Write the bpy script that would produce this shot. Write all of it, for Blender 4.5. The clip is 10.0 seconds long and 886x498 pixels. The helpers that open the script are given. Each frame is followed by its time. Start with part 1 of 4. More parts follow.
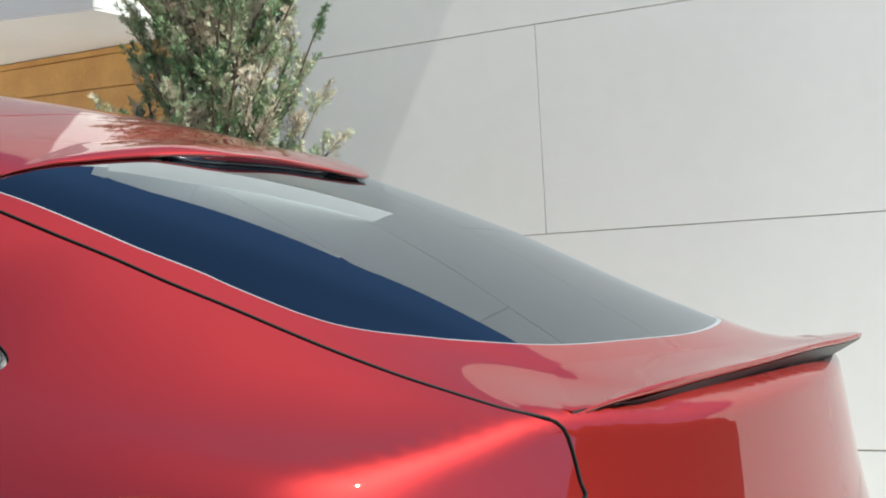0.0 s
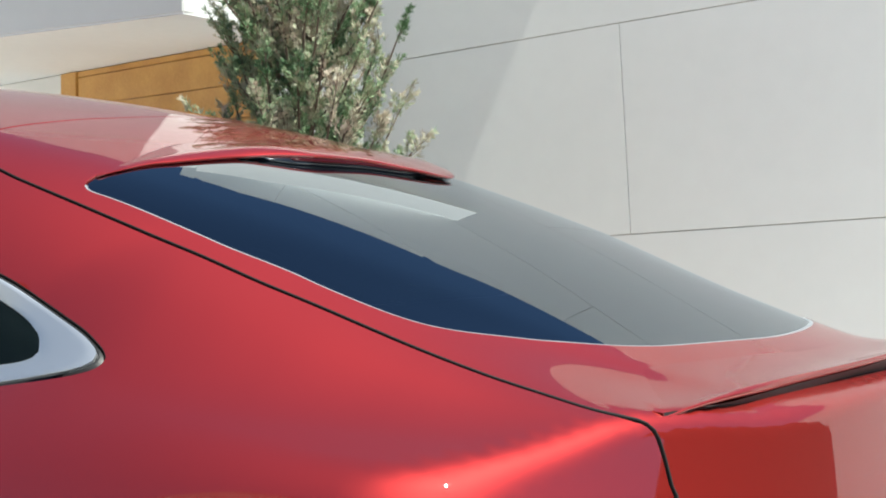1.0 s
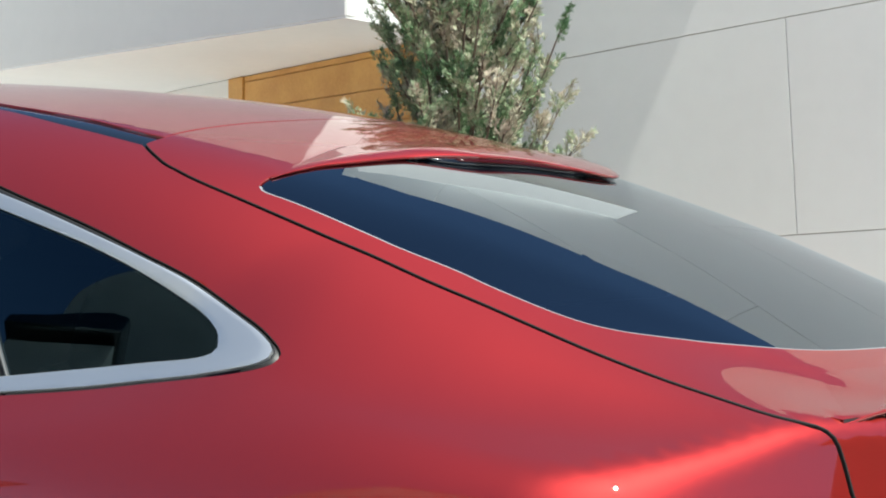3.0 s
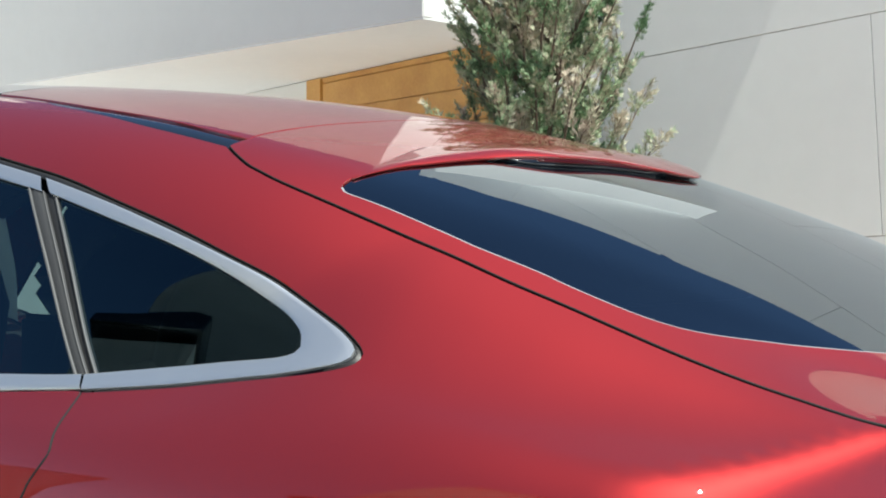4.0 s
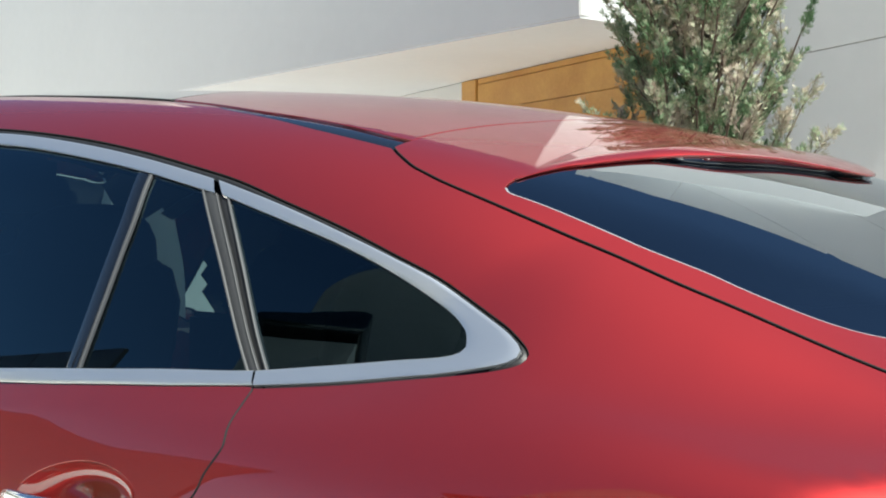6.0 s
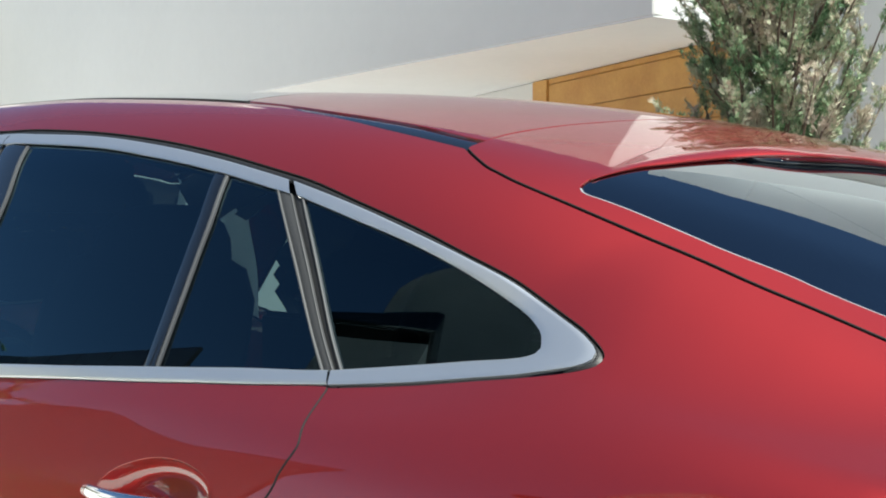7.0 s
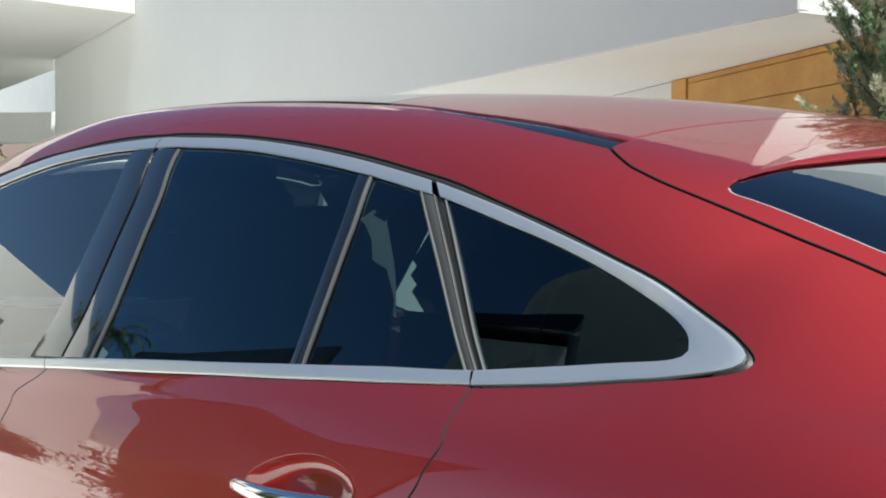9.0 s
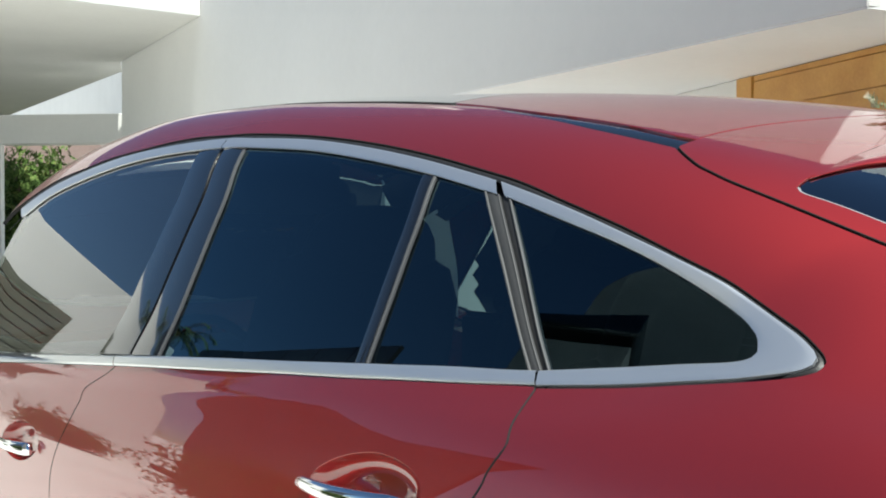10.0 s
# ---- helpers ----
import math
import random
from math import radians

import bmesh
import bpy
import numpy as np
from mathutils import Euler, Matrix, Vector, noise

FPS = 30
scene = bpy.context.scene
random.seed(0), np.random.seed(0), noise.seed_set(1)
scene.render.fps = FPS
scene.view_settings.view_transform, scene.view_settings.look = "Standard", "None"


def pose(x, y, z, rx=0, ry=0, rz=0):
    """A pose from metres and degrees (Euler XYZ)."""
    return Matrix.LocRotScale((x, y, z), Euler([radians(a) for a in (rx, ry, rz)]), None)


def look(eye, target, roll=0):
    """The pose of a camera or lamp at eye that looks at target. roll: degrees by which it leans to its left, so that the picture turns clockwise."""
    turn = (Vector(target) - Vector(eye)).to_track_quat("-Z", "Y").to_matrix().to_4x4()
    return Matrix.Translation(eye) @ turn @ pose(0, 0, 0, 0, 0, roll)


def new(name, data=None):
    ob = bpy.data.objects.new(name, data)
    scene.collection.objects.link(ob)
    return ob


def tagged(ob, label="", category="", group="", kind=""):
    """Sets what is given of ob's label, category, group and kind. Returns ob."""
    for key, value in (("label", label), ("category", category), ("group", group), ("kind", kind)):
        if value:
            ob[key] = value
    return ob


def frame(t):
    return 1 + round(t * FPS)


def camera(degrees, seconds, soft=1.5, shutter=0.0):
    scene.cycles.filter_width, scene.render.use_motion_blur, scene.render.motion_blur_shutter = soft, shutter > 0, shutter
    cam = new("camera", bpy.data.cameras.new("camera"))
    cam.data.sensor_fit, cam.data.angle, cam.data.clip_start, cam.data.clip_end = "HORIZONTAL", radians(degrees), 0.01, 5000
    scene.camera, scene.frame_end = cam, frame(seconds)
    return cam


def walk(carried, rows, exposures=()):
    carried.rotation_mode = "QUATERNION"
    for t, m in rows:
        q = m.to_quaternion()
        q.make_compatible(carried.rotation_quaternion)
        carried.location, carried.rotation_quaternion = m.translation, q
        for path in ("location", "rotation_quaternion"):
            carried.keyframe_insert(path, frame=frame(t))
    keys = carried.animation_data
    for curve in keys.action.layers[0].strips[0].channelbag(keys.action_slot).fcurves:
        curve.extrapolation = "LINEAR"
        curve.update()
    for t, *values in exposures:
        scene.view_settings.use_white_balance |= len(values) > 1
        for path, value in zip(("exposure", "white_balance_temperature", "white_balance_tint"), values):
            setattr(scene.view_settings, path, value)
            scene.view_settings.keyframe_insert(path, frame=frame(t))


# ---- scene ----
cam = camera(41.04, 10.0, 1.9)
ROWS = [
    (0.0, 1.124, -1.860, 1.435, 18.84, -1.33, 0.00),
    (0.5, 1.121, -1.863, 1.435, 20.84, -1.34, 0.04),
    (1.0, 1.116, -1.863, 1.435, 22.75, -1.32, 0.00),
    (1.5, 1.112, -1.865, 1.435, 24.62, -1.32, 0.02),
    (2.0, 1.109, -1.867, 1.435, 26.48, -1.32, 0.03),
    (2.5, 1.105, -1.869, 1.435, 28.37, -1.32, 0.03),
    (4.0, 1.095, -1.875, 1.436, 33.81, -1.31, -0.02),
    (4.5, 1.090, -1.878, 1.436, 35.68, -1.30, -0.01),
    (5.0, 1.087, -1.879, 1.436, 37.50, -1.29, -0.04),
    (5.5, 1.084, -1.882, 1.436, 39.34, -1.29, 0.01),
    (7.0, 1.074, -1.886, 1.436, 44.48, -1.26, 0.00),
    (7.5, 1.071, -1.889, 1.435, 46.07, -1.24, -0.03),
    (8.0, 1.069, -1.890, 1.435, 47.68, -1.24, -0.02),
    (8.5, 1.067, -1.893, 1.435, 49.18, -1.23, -0.02),
    (9.0, 1.064, -1.895, 1.435, 50.93, -1.20, -0.02),
    (9.5, 1.062, -1.897, 1.435, 52.45, -1.20, -0.01),
    (10.0, 1.060, -1.899, 1.435, 53.87, -1.21, -0.04),
]
walk(cam, [(t, pose(x, y, z, 90 + pitch, roll, yaw)) for t, x, y, z, yaw, pitch, roll in ROWS], [(0.0, 0.97, 6300, 1), (4.5, 0.98, 6300, 1), (7.5, 0.91, 6300, 1), (10.0, 0.80, 6300, 1)])

# ---- sun and sky ----
SUN = Vector((0.37, -0.090, 0.925)).normalized()
world = bpy.data.worlds.new("sky")
scene.world = world
world.use_nodes = True
sky = world.node_tree.nodes.new("ShaderNodeTexSky")
sky.sky_type, sky.sun_disc = "NISHITA", False
sky.sun_elevation, sky.sun_rotation = math.asin(SUN.z), math.atan2(SUN.x, SUN.y)
sky.air_density, sky.dust_density, sky.ozone_density, sky.altitude = 0.92, 0.0, 5.0, 600
world.node_tree.links.new(sky.outputs[0], world.node_tree.nodes["Background"].inputs[0])
world.node_tree.nodes["Background"].inputs[1].default_value = 0.055
sun = new("sun", bpy.data.lights.new("sun", "SUN"))
sun.data.energy, sun.data.angle, sun.data.color = 4.8, radians(0.53), (1.0, 0.95, 0.88)
sun.matrix_world = look(SUN * 50, (0, 0, 0))


# ---- materials ----
def material(name, colour=(0.5, 0.5, 0.5), rough=0.5, metal=0.0, coat=0.0, specular=0.5, mottle=0.0, scale=6.0, bump=0.0, bump_scale=80.0, second=None, coat_rough=0.02):
    m = bpy.data.materials.new(name)
    m.use_nodes = True
    nt = m.node_tree
    b = nt.nodes["Principled BSDF"]
    b.inputs["Base Color"].default_value = (*colour, 1)
    b.inputs["Roughness"].default_value = rough
    b.inputs["Metallic"].default_value = metal
    b.inputs["Specular IOR Level"].default_value = specular
    b.inputs["Coat Weight"].default_value = coat
    b.inputs["Coat Roughness"].default_value = coat_rough
    where = nt.nodes.new("ShaderNodeNewGeometry")
    if mottle:
        big, fine, mix, ramp = (nt.nodes.new("ShaderNode" + k) for k in ("TexNoise", "TexNoise", "Math", "MixRGB"))
        big.inputs["Scale"].default_value, big.inputs["Detail"].default_value = scale, 4
        fine.inputs["Scale"].default_value, fine.inputs["Detail"].default_value = scale * 14, 3
        mix.operation = "ADD"
        for n in (big, fine):
            nt.links.new(where.outputs["Position"], n.inputs["Vector"])
        half = nt.nodes.new("ShaderNodeMath")
        half.operation, half.inputs[1].default_value = "MULTIPLY", 0.45
        nt.links.new(fine.outputs[0], half.inputs[0])
        nt.links.new(big.outputs[0], mix.inputs[0])
        nt.links.new(half.outputs[0], mix.inputs[1])
        spread = nt.nodes.new("ShaderNodeMapRange")
        spread.inputs["From Min"].default_value, spread.inputs["From Max"].default_value = 0.5, 0.95
        nt.links.new(mix.outputs[0], spread.inputs["Value"])
        nt.links.new(spread.outputs[0], ramp.inputs[0])
        other = second or tuple(c * (1 - mottle) for c in colour)
        ramp.inputs[1].default_value, ramp.inputs[2].default_value = (*colour, 1), (*other, 1)
        nt.links.new(ramp.outputs[0], b.inputs["Base Color"])
    if bump:
        n, bm_ = nt.nodes.new("ShaderNodeTexNoise"), nt.nodes.new("ShaderNodeBump")
        n.inputs["Scale"].default_value, n.inputs["Detail"].default_value = bump_scale, 5
        bm_.inputs["Strength"].default_value, bm_.inputs["Distance"].default_value = bump, 0.004
        nt.links.new(where.outputs["Position"], n.inputs["Vector"])
        nt.links.new(n.outputs[0], bm_.inputs["Height"])
        nt.links.new(bm_.outputs[0], b.inputs["Normal"])
    return m


def pane_material(name, tint, gloss=(1, 1, 1), ior=1.52):
    """Thin glass: tinted light comes through, and Fresnel adds the gloss."""
    m = bpy.data.materials.new(name)
    m.use_nodes = True
    nt = m.node_tree
    nt.nodes.remove(nt.nodes["Principled BSDF"])
    clear, shine, mix, fres = (nt.nodes.new("ShaderNode" + k) for k in ("BsdfTransparent", "BsdfGlossy", "MixShader", "Fresnel"))
    clear.inputs[0].default_value = (*tint, 1)
    shine.inputs[0].default_value, shine.inputs["Roughness"].default_value = (*gloss, 1), 0.0
    fres.inputs[0].default_value = ior
    # both faces of the pane reflect: 2F / (1 + F)
    twice, plus, ratio = (nt.nodes.new("ShaderNodeMath") for _ in range(3))
    twice.operation, plus.operation, ratio.operation = "MULTIPLY", "ADD", "DIVIDE"
    twice.inputs[1].default_value = plus.inputs[1].default_value = 1.0
    twice.inputs[1].default_value = 2.0
    nt.links.new(fres.outputs[0], twice.inputs[0])
    nt.links.new(fres.outputs[0], plus.inputs[0])
    nt.links.new(twice.outputs[0], ratio.inputs[0])
    nt.links.new(plus.outputs[0], ratio.inputs[1])
    nt.links.new(ratio.outputs[0], mix.inputs[0])
    nt.links.new(clear.outputs[0], mix.inputs[1])
    nt.links.new(shine.outputs[0], mix.inputs[2])
    nt.links.new(mix.outputs[0], nt.nodes["Material Output"].inputs[0])
    return m


def paint_material(name, colour, metal, rough):
    """Metallic car paint: flakes under a clear coat."""
    m = material(name, colour, rough, metal, coat=1.0, coat_rough=0.012)
    nt = m.node_tree
    b = nt.nodes["Principled BSDF"]
    b.inputs["Coat IOR"].default_value = 1.98
    where, cells, turn = (nt.nodes.new("ShaderNode" + k) for k in ("NewGeometry", "TexVoronoi", "Bump"))
    cells.inputs["Scale"].default_value = 1800
    turn.inputs["Strength"].default_value, turn.inputs["Distance"].default_value = 0.04, 0.0004
    nt.links.new(where.outputs["Position"], cells.inputs["Vector"])
    nt.links.new(cells.outputs["Distance"], turn.inputs["Height"])
    nt.links.new(turn.outputs[0], b.inputs["Normal"])
    return m


PAINT = paint_material("red_metallic_paint", (0.262, 0.0085, 0.0052), 0.76, 0.53)
CHROME = material("satin_chrome", (0.76, 0.785, 0.81), 0.34, 0.9)
PALE_STRIP = material("pale_sealing_strip", (0.25, 0.27, 0.29), 0.6, 0.2)
BRIGHT = material("bright_chrome", (0.86, 0.86, 0.87), 0.05, 1.0)
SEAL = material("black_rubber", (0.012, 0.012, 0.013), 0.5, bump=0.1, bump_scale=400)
PIANO = material("gloss_black_trim", (0.006, 0.007, 0.009), 0.08, coat=1.0)
FRAME = material("bright_grey_strip", (0.062, 0.063, 0.067), 0.6, 0.0)
DARK_FRAME = material("grey_frame_trim", (0.032, 0.033, 0.036), 0.6, bump=0.2, bump_scale=500)
CAVITY = material("dark_cavity", (0.006, 0.006, 0.006), 0.8)
LAMP_RED = material("red_lamp_lens", (0.035, 0.002, 0.003), 0.2, specular=0.3)
TINTED = pane_material("dark_tinted_glass", (0.075, 0.12, 0.125), (0.46, 0.70, 0.84))
CLEAR = pane_material("light_green_glass", (0.70, 0.79, 0.77))
REAR_GLASS = pane_material("tinted_rear_glass", (0.03, 0.035, 0.038), (0.88, 0.95, 1.0), 1.98)
CLOTH = material("dark_leather", (0.012, 0.012, 0.014), 0.5, mottle=0.3, scale=30, bump=0.2, bump_scale=300)
RUBBER = material("tyre_rubber", (0.02, 0.02, 0.02), 0.75, mottle=0.3, bump=0.3, bump_scale=200)
ALLOY = material("alloy", (0.45, 0.46, 0.48), 0.25, 1.0)
PLASTER = material("white_wall_plaster", (0.78, 0.78, 0.76), 0.85, mottle=0.06, scale=1.3, bump=0.12, bump_scale=160)
PANEL = material("white_wall_panel", (0.86, 0.86, 0.84), 0.7, mottle=0.05, scale=0.9, bump=0.05, bump_scale=120)
PANEL_BACK = material("joint_backing", (0.64, 0.61, 0.57), 0.9, mottle=0.2, scale=4)
GREY_RENDER = material("grey_render", (0.40, 0.38, 0.34), 0.9, mottle=0.15, scale=1.5)
FACADE = material("white_facade_render", (0.835, 0.835, 0.82), 0.85, mottle=0.04, scale=1.1, bump=0.1, bump_scale=150)
SOFFIT = material("white_soffit", (0.94, 0.95, 0.96), 0.85, mottle=0.05, scale=1.5, bump=0.08, bump_scale=140)
DARK_WOOD = material("dark_brown_boards", (0.075, 0.045, 0.03), 0.6, mottle=0.4, scale=3)
SLATE = material("dark_slate_boards", (0.05, 0.053, 0.062), 0.6, mottle=0.3, scale=3)
WOOD = material("golden_stained_wood", (0.66, 0.37, 0.10), 0.5, mottle=0.4, scale=5, second=(0.52, 0.26, 0.06), bump=0.15, bump_scale=60)
DULL_GROUND = material("planted_soil", (0.06, 0.07, 0.035), 0.95, mottle=0.4, scale=3, bump=0.4, bump_scale=40)
FENCE_PAINT = material("slate_blue_grey_paint", (0.10, 0.105, 0.14), 0.55, mottle=0.25, scale=3)
OLIVE = material("olive_grey_paint", (0.14, 0.145, 0.11), 0.6, mottle=0.2, scale=4)
PINK_WALL = material("pink_garden_wall", (0.50, 0.36, 0.32), 0.9, mottle=0.2, scale=2)
PAVING = material("pale_stone_paving", (0.73, 0.71, 0.68), 0.85, mottle=0.18, scale=1.6, bump=0.25, bump_scale=90)
BARK = material("grey_brown_bark", (0.20, 0.15, 0.11), 0.9, mottle=0.5, scale=30, bump=0.6, bump_scale=60)


def leaf_material(name, dark, light, dry, dry_share, clump=7.0):
    """Leaves whose tone differs from sprig to sprig and from bough to bough."""
    m = material(name, dark, 0.8, specular=0.15)
    nt = m.node_tree
    b = nt.nodes["Principled BSDF"]
    geo, ramp, cloud, blend = (nt.nodes.new("ShaderNode" + k) for k in ("NewGeometry", "ValToRGB", "TexNoise", "Mix"))
    cloud.inputs["Scale"].default_value, cloud.inputs["Detail"].default_value = clump, 2
    spread = nt.nodes.new("ShaderNodeMapRange")
    spread.inputs["From Min"].default_value, spread.inputs["From Max"].default_value = 0.32, 0.68
    nt.links.new(geo.outputs["Position"], cloud.inputs["Vector"])
    nt.links.new(cloud.outputs[0], spread.inputs["Value"])
    blend.inputs[0].default_value = 0.34
    nt.links.new(spread.outputs[0], blend.inputs[2])
    nt.links.new(geo.outputs["Random Per Island"], blend.inputs[3])
    e = ramp.color_ramp.elements
    e[0].color, e[1].color = (*dark, 1), (*dry, 1)
    e[0].position, e[1].position = 0.15, 0.88
    for at, c in ((0.85 - dry_share - 0.08, light), (0.85 - dry_share, tuple(0.5 * p + 0.5 * q for p, q in zip(light, dry)))):
        x = e.new(at)
        x.color = (*c, 1)
    nt.links.new(blend.outputs[0], ramp.inputs[0])
    nt.links.new(ramp.outputs[0], b.inputs["Base Color"])
    return m


CONIFER = leaf_material("grey_green_scale_leaves", (0.075, 0.155, 0.068), (0.30, 0.42, 0.24), (0.54, 0.45, 0.36), 0.32, 6.0)
HEDGE = leaf_material("hedge_leaves", (0.03, 0.06, 0.015), (0.12, 0.19, 0.05), (0.16, 0.18, 0.06), 0.1)
GRASS_LEAF = leaf_material("dark_tree_leaves", (0.02, 0.04, 0.012), (0.07, 0.11, 0.03), (0.10, 0.12, 0.04), 0.1)


# ---- mesh helpers ----
def finish(name, mesh, mat, parent=None, label="", smooth=True):
    mesh.materials.append(mat)
    if smooth:
        mesh.polygons.foreach_set("use_smooth", [True] * len(mesh.polygons))
    ob = new(name, mesh)
    if parent is not None:
        ob.parent = parent
    if label:
        ob["label"] = label
    return ob


def part(name, bm, mat, parent=None, label="", smooth=False):
    mesh = bpy.data.meshes.new(name)
    bm.to_mesh(mesh)
    bm.free()
    return finish(name, mesh, mat, parent, label, smooth)


def raw(name, verts, faces, mat, parent=None, label="", smooth=True):
    mesh = bpy.data.meshes.new(name)
    mesh.from_pydata([tuple(map(float, v)) for v in verts], [], [tuple(map(int, f)) for f in faces])
    mesh.update()
    return finish(name, mesh, mat, parent, label, smooth)


def block(bm, low, high, bevel=0.0, m=None):
    made = bmesh.ops.create_cube(bm, size=1)["verts"]
    s = [h - l for l, h in zip(low, high)]
    c = [(h + l) / 2 for l, h in zip(low, high)]
    for v in made:
        v.co = Vector((v.co.x * s[0] + c[0], v.co.y * s[1] + c[1], v.co.z * s[2] + c[2]))
    if bevel:
        edges = {e for v in made for e in v.link_edges}
        made = list({v for f in bmesh.ops.bevel(bm, geom=list(edges), offset=bevel, segments=2, affect="EDGES")["faces"] for v in f.verts} | {v for v in made if v.is_valid})
    if m is not None:
        bmesh.ops.transform(bm, matrix=m, verts=made)
    return made


def slab(name, plan, low, high, mat, parent=None, label="", bevel=0.006):
    """An upright prism on a plan of (x, y) corners. low, high: one height, or one per corner."""
    n = len(plan)
    lo = low if isinstance(low, (list, tuple)) else [low] * n
    hi = high if isinstance(high, (list, tuple)) else [high] * n
    bm = bmesh.new()
    a = [bm.verts.new((x, y, z)) for (x, y), z in zip(plan, lo)]
    b = [bm.verts.new((x, y, z)) for (x, y), z in zip(plan, hi)]
    bm.faces.new(a[::-1]), bm.faces.new(b)
    for i in range(n):
        bm.faces.new((a[i], a[(i + 1) % n], b[(i + 1) % n], b[i]))
    bmesh.ops.recalc_face_normals(bm, faces=bm.faces)
    if bevel:
        bmesh.ops.bevel(bm, geom=list(bm.edges), offset=bevel, segments=1, affect="EDGES")
    return part(name, bm, mat, parent, label)


# ---- the ground ----
tagged(slab("ground", [(-900, -900), (900, -900), (900, 900), (-900, 900)], -0.4, 0.0, PAVING, bevel=0), "pale stone paving of the forecourt, sunlit and dusty", "ground", kind="structure")

# ---- the house: its front runs along ALONG, and OUT points from it towards the car ----
ALONG, OUT = Vector((0.987, -0.161)), Vector((-0.161, -0.987))


def on_wall(a, out):
    """A plan point: a metres along the panel wall, out metres in front of it."""
    p = Vector((0.394, 2.418)) + ALONG * a + OUT * out
    return (p.x, p.y)


WALL_LEFT, WALL_BEND, WALL_RIGHT = -2.2, 0.8, 4.2


def wall_top(a):
    return 3.52 - 0.45 * min(a, WALL_BEND) - 0.02 * max(0.0, a - WALL_BEND)


back_wall = tagged(slab("wall_panelled", [on_wall(WALL_LEFT, -0.30), on_wall(WALL_BEND, -0.30), on_wall(WALL_RIGHT, -0.30), on_wall(WALL_RIGHT, -0.009), on_wall(WALL_BEND, -0.009), on_wall(WALL_LEFT, -0.009)], 0, [wall_top(a) - 0.02 for a in (WALL_LEFT, WALL_BEND, WALL_RIGHT, WALL_RIGHT, WALL_BEND, WALL_LEFT)], PANEL_BACK, bevel=0), "tall white clad house wall with thin open joints", "wall", kind="structure")
# cladding boards: the courses climb gently, every second one is staggered
CLIMB, COURSE, BOARD = 0.068, 0.79, 2.3


def course_line(a, k):
    return 2.176 + CLIMB * (a + 0.388) + k * COURSE


for k in range(-3, 4):
    start = -0.368 - BOARD * 2 + (0 if k == -1 else -0.6 if k == -2 else BOARD * (0.5 if k % 2 == 0 else 0.25))
    for i in range(6):
        a0, a1 = max(start + i * BOARD, WALL_LEFT) + 0.0014, min(start + (i + 1) * BOARD, WALL_RIGHT) - 0.0014
        if a1 - a0 < 0.05:
            continue
        lean = 0.025 if k == -1 else 0.0
        if course_line(a1, k + 1) < min(wall_top(a0), wall_top(a1)):
            corners = [(a0 + lean, course_line(a0, k) + 0.0028), (a1 + lean, course_line(a1, k) + 0.0028), (a1 - lean, course_line(a1, k + 1) - 0.0028), (a0 - lean, course_line(a0, k + 1) - 0.0028)]
            corners = [(min(max(a, WALL_LEFT), WALL_RIGHT), max(z, 0.0)) for a, z in corners]
        else:
            # boards under the sloping coping are cut to it
            cols = [(a, course_line(a, k) + 0.0028, min(course_line(a, k + 1) - 0.0028, wall_top(a))) for a in np.linspace(a0, a1, 40)]
            cols = [c for c in cols if c[2] - c[1] > 0.004]
            if len(cols) < 2:
                continue
            corners = [(cols[0][0], cols[0][1]), (cols[-1][0], cols[-1][1])] + [(a, z) for a, _, z in cols[::-1]]
        if corners[2][1] < 0.05:
            continue
        bm = bmesh.new()
        front = [bm.verts.new((*on_wall(a, 0.0), z)) for a, z in corners]
        rear = [bm.verts.new((*on_wall(a, -0.0085), z)) for a, z in corners]
        bm.faces.new(front), bm.faces.new(rear[::-1])
        m = len(corners)
        for j in range(m):
            bm.faces.new((rear[j], rear[(j + 1) % m], front[(j + 1) % m], front[j]))
        bmesh.ops.recalc_face_normals(bm, faces=bm.faces)
        bmesh.ops.bevel(bm, geom=list(bm.edges), offset=0.0015, segments=1, affect="EDGES")
        part("panel", bm, PANEL, back_wall)

# the upper storey juts out over the entrance
UNDER, STOREY_TOP, END, REACH = 2.18, 3.64, -1.628, 1.009
tagged(slab("wall_upper_storey", [on_wall(END, REACH), on_wall(END, REACH - 0.3), on_wall(-13.81, REACH - 0.3), on_wall(-13.81, REACH)], UNDER, STOREY_TOP, FACADE), "smooth white rendered front of the jutting upper storey", "wall", kind="structure")
tagged(slab("wall_upper_side", [on_wall(END, REACH - 0.303), on_wall(END + 0.06, 0.003), on_wall(END - 0.25, 0.003), on_wall(END - 0.3, REACH - 0.303)], UNDER, STOREY_TOP, PLASTER), "sunlit white side wall of the jutting upper storey", "wall", kind="structure")
tagged(slab("soffit", [on_wall(END - 0.003, REACH - 0.003), on_wall(END + 0.05, 0.004), on_wall(END - 1.0, -0.6), on_wall(-11.4, -2.6), on_wall(-11.4, REACH - 0.003)], UNDER - 0.004, UNDER + 0.22, SOFFIT, bevel=0), "off-white soffit under the jutting upper storey", "soffit", kind="structure")
# a raked brow closes the corner between the storey and the clad wall
tagged(slab("wall_brow", [on_wall(END + 0.012, 0.60), on_wall(END + 0.012, 0.003), on_wall(-0.61, 0.003)], [3.32, 3.32, 2.57], [3.70, 3.70, 2.89], FACADE, bevel=0.003), "raked white brow between the upper storey and the clad wall", "brow", kind="structure")

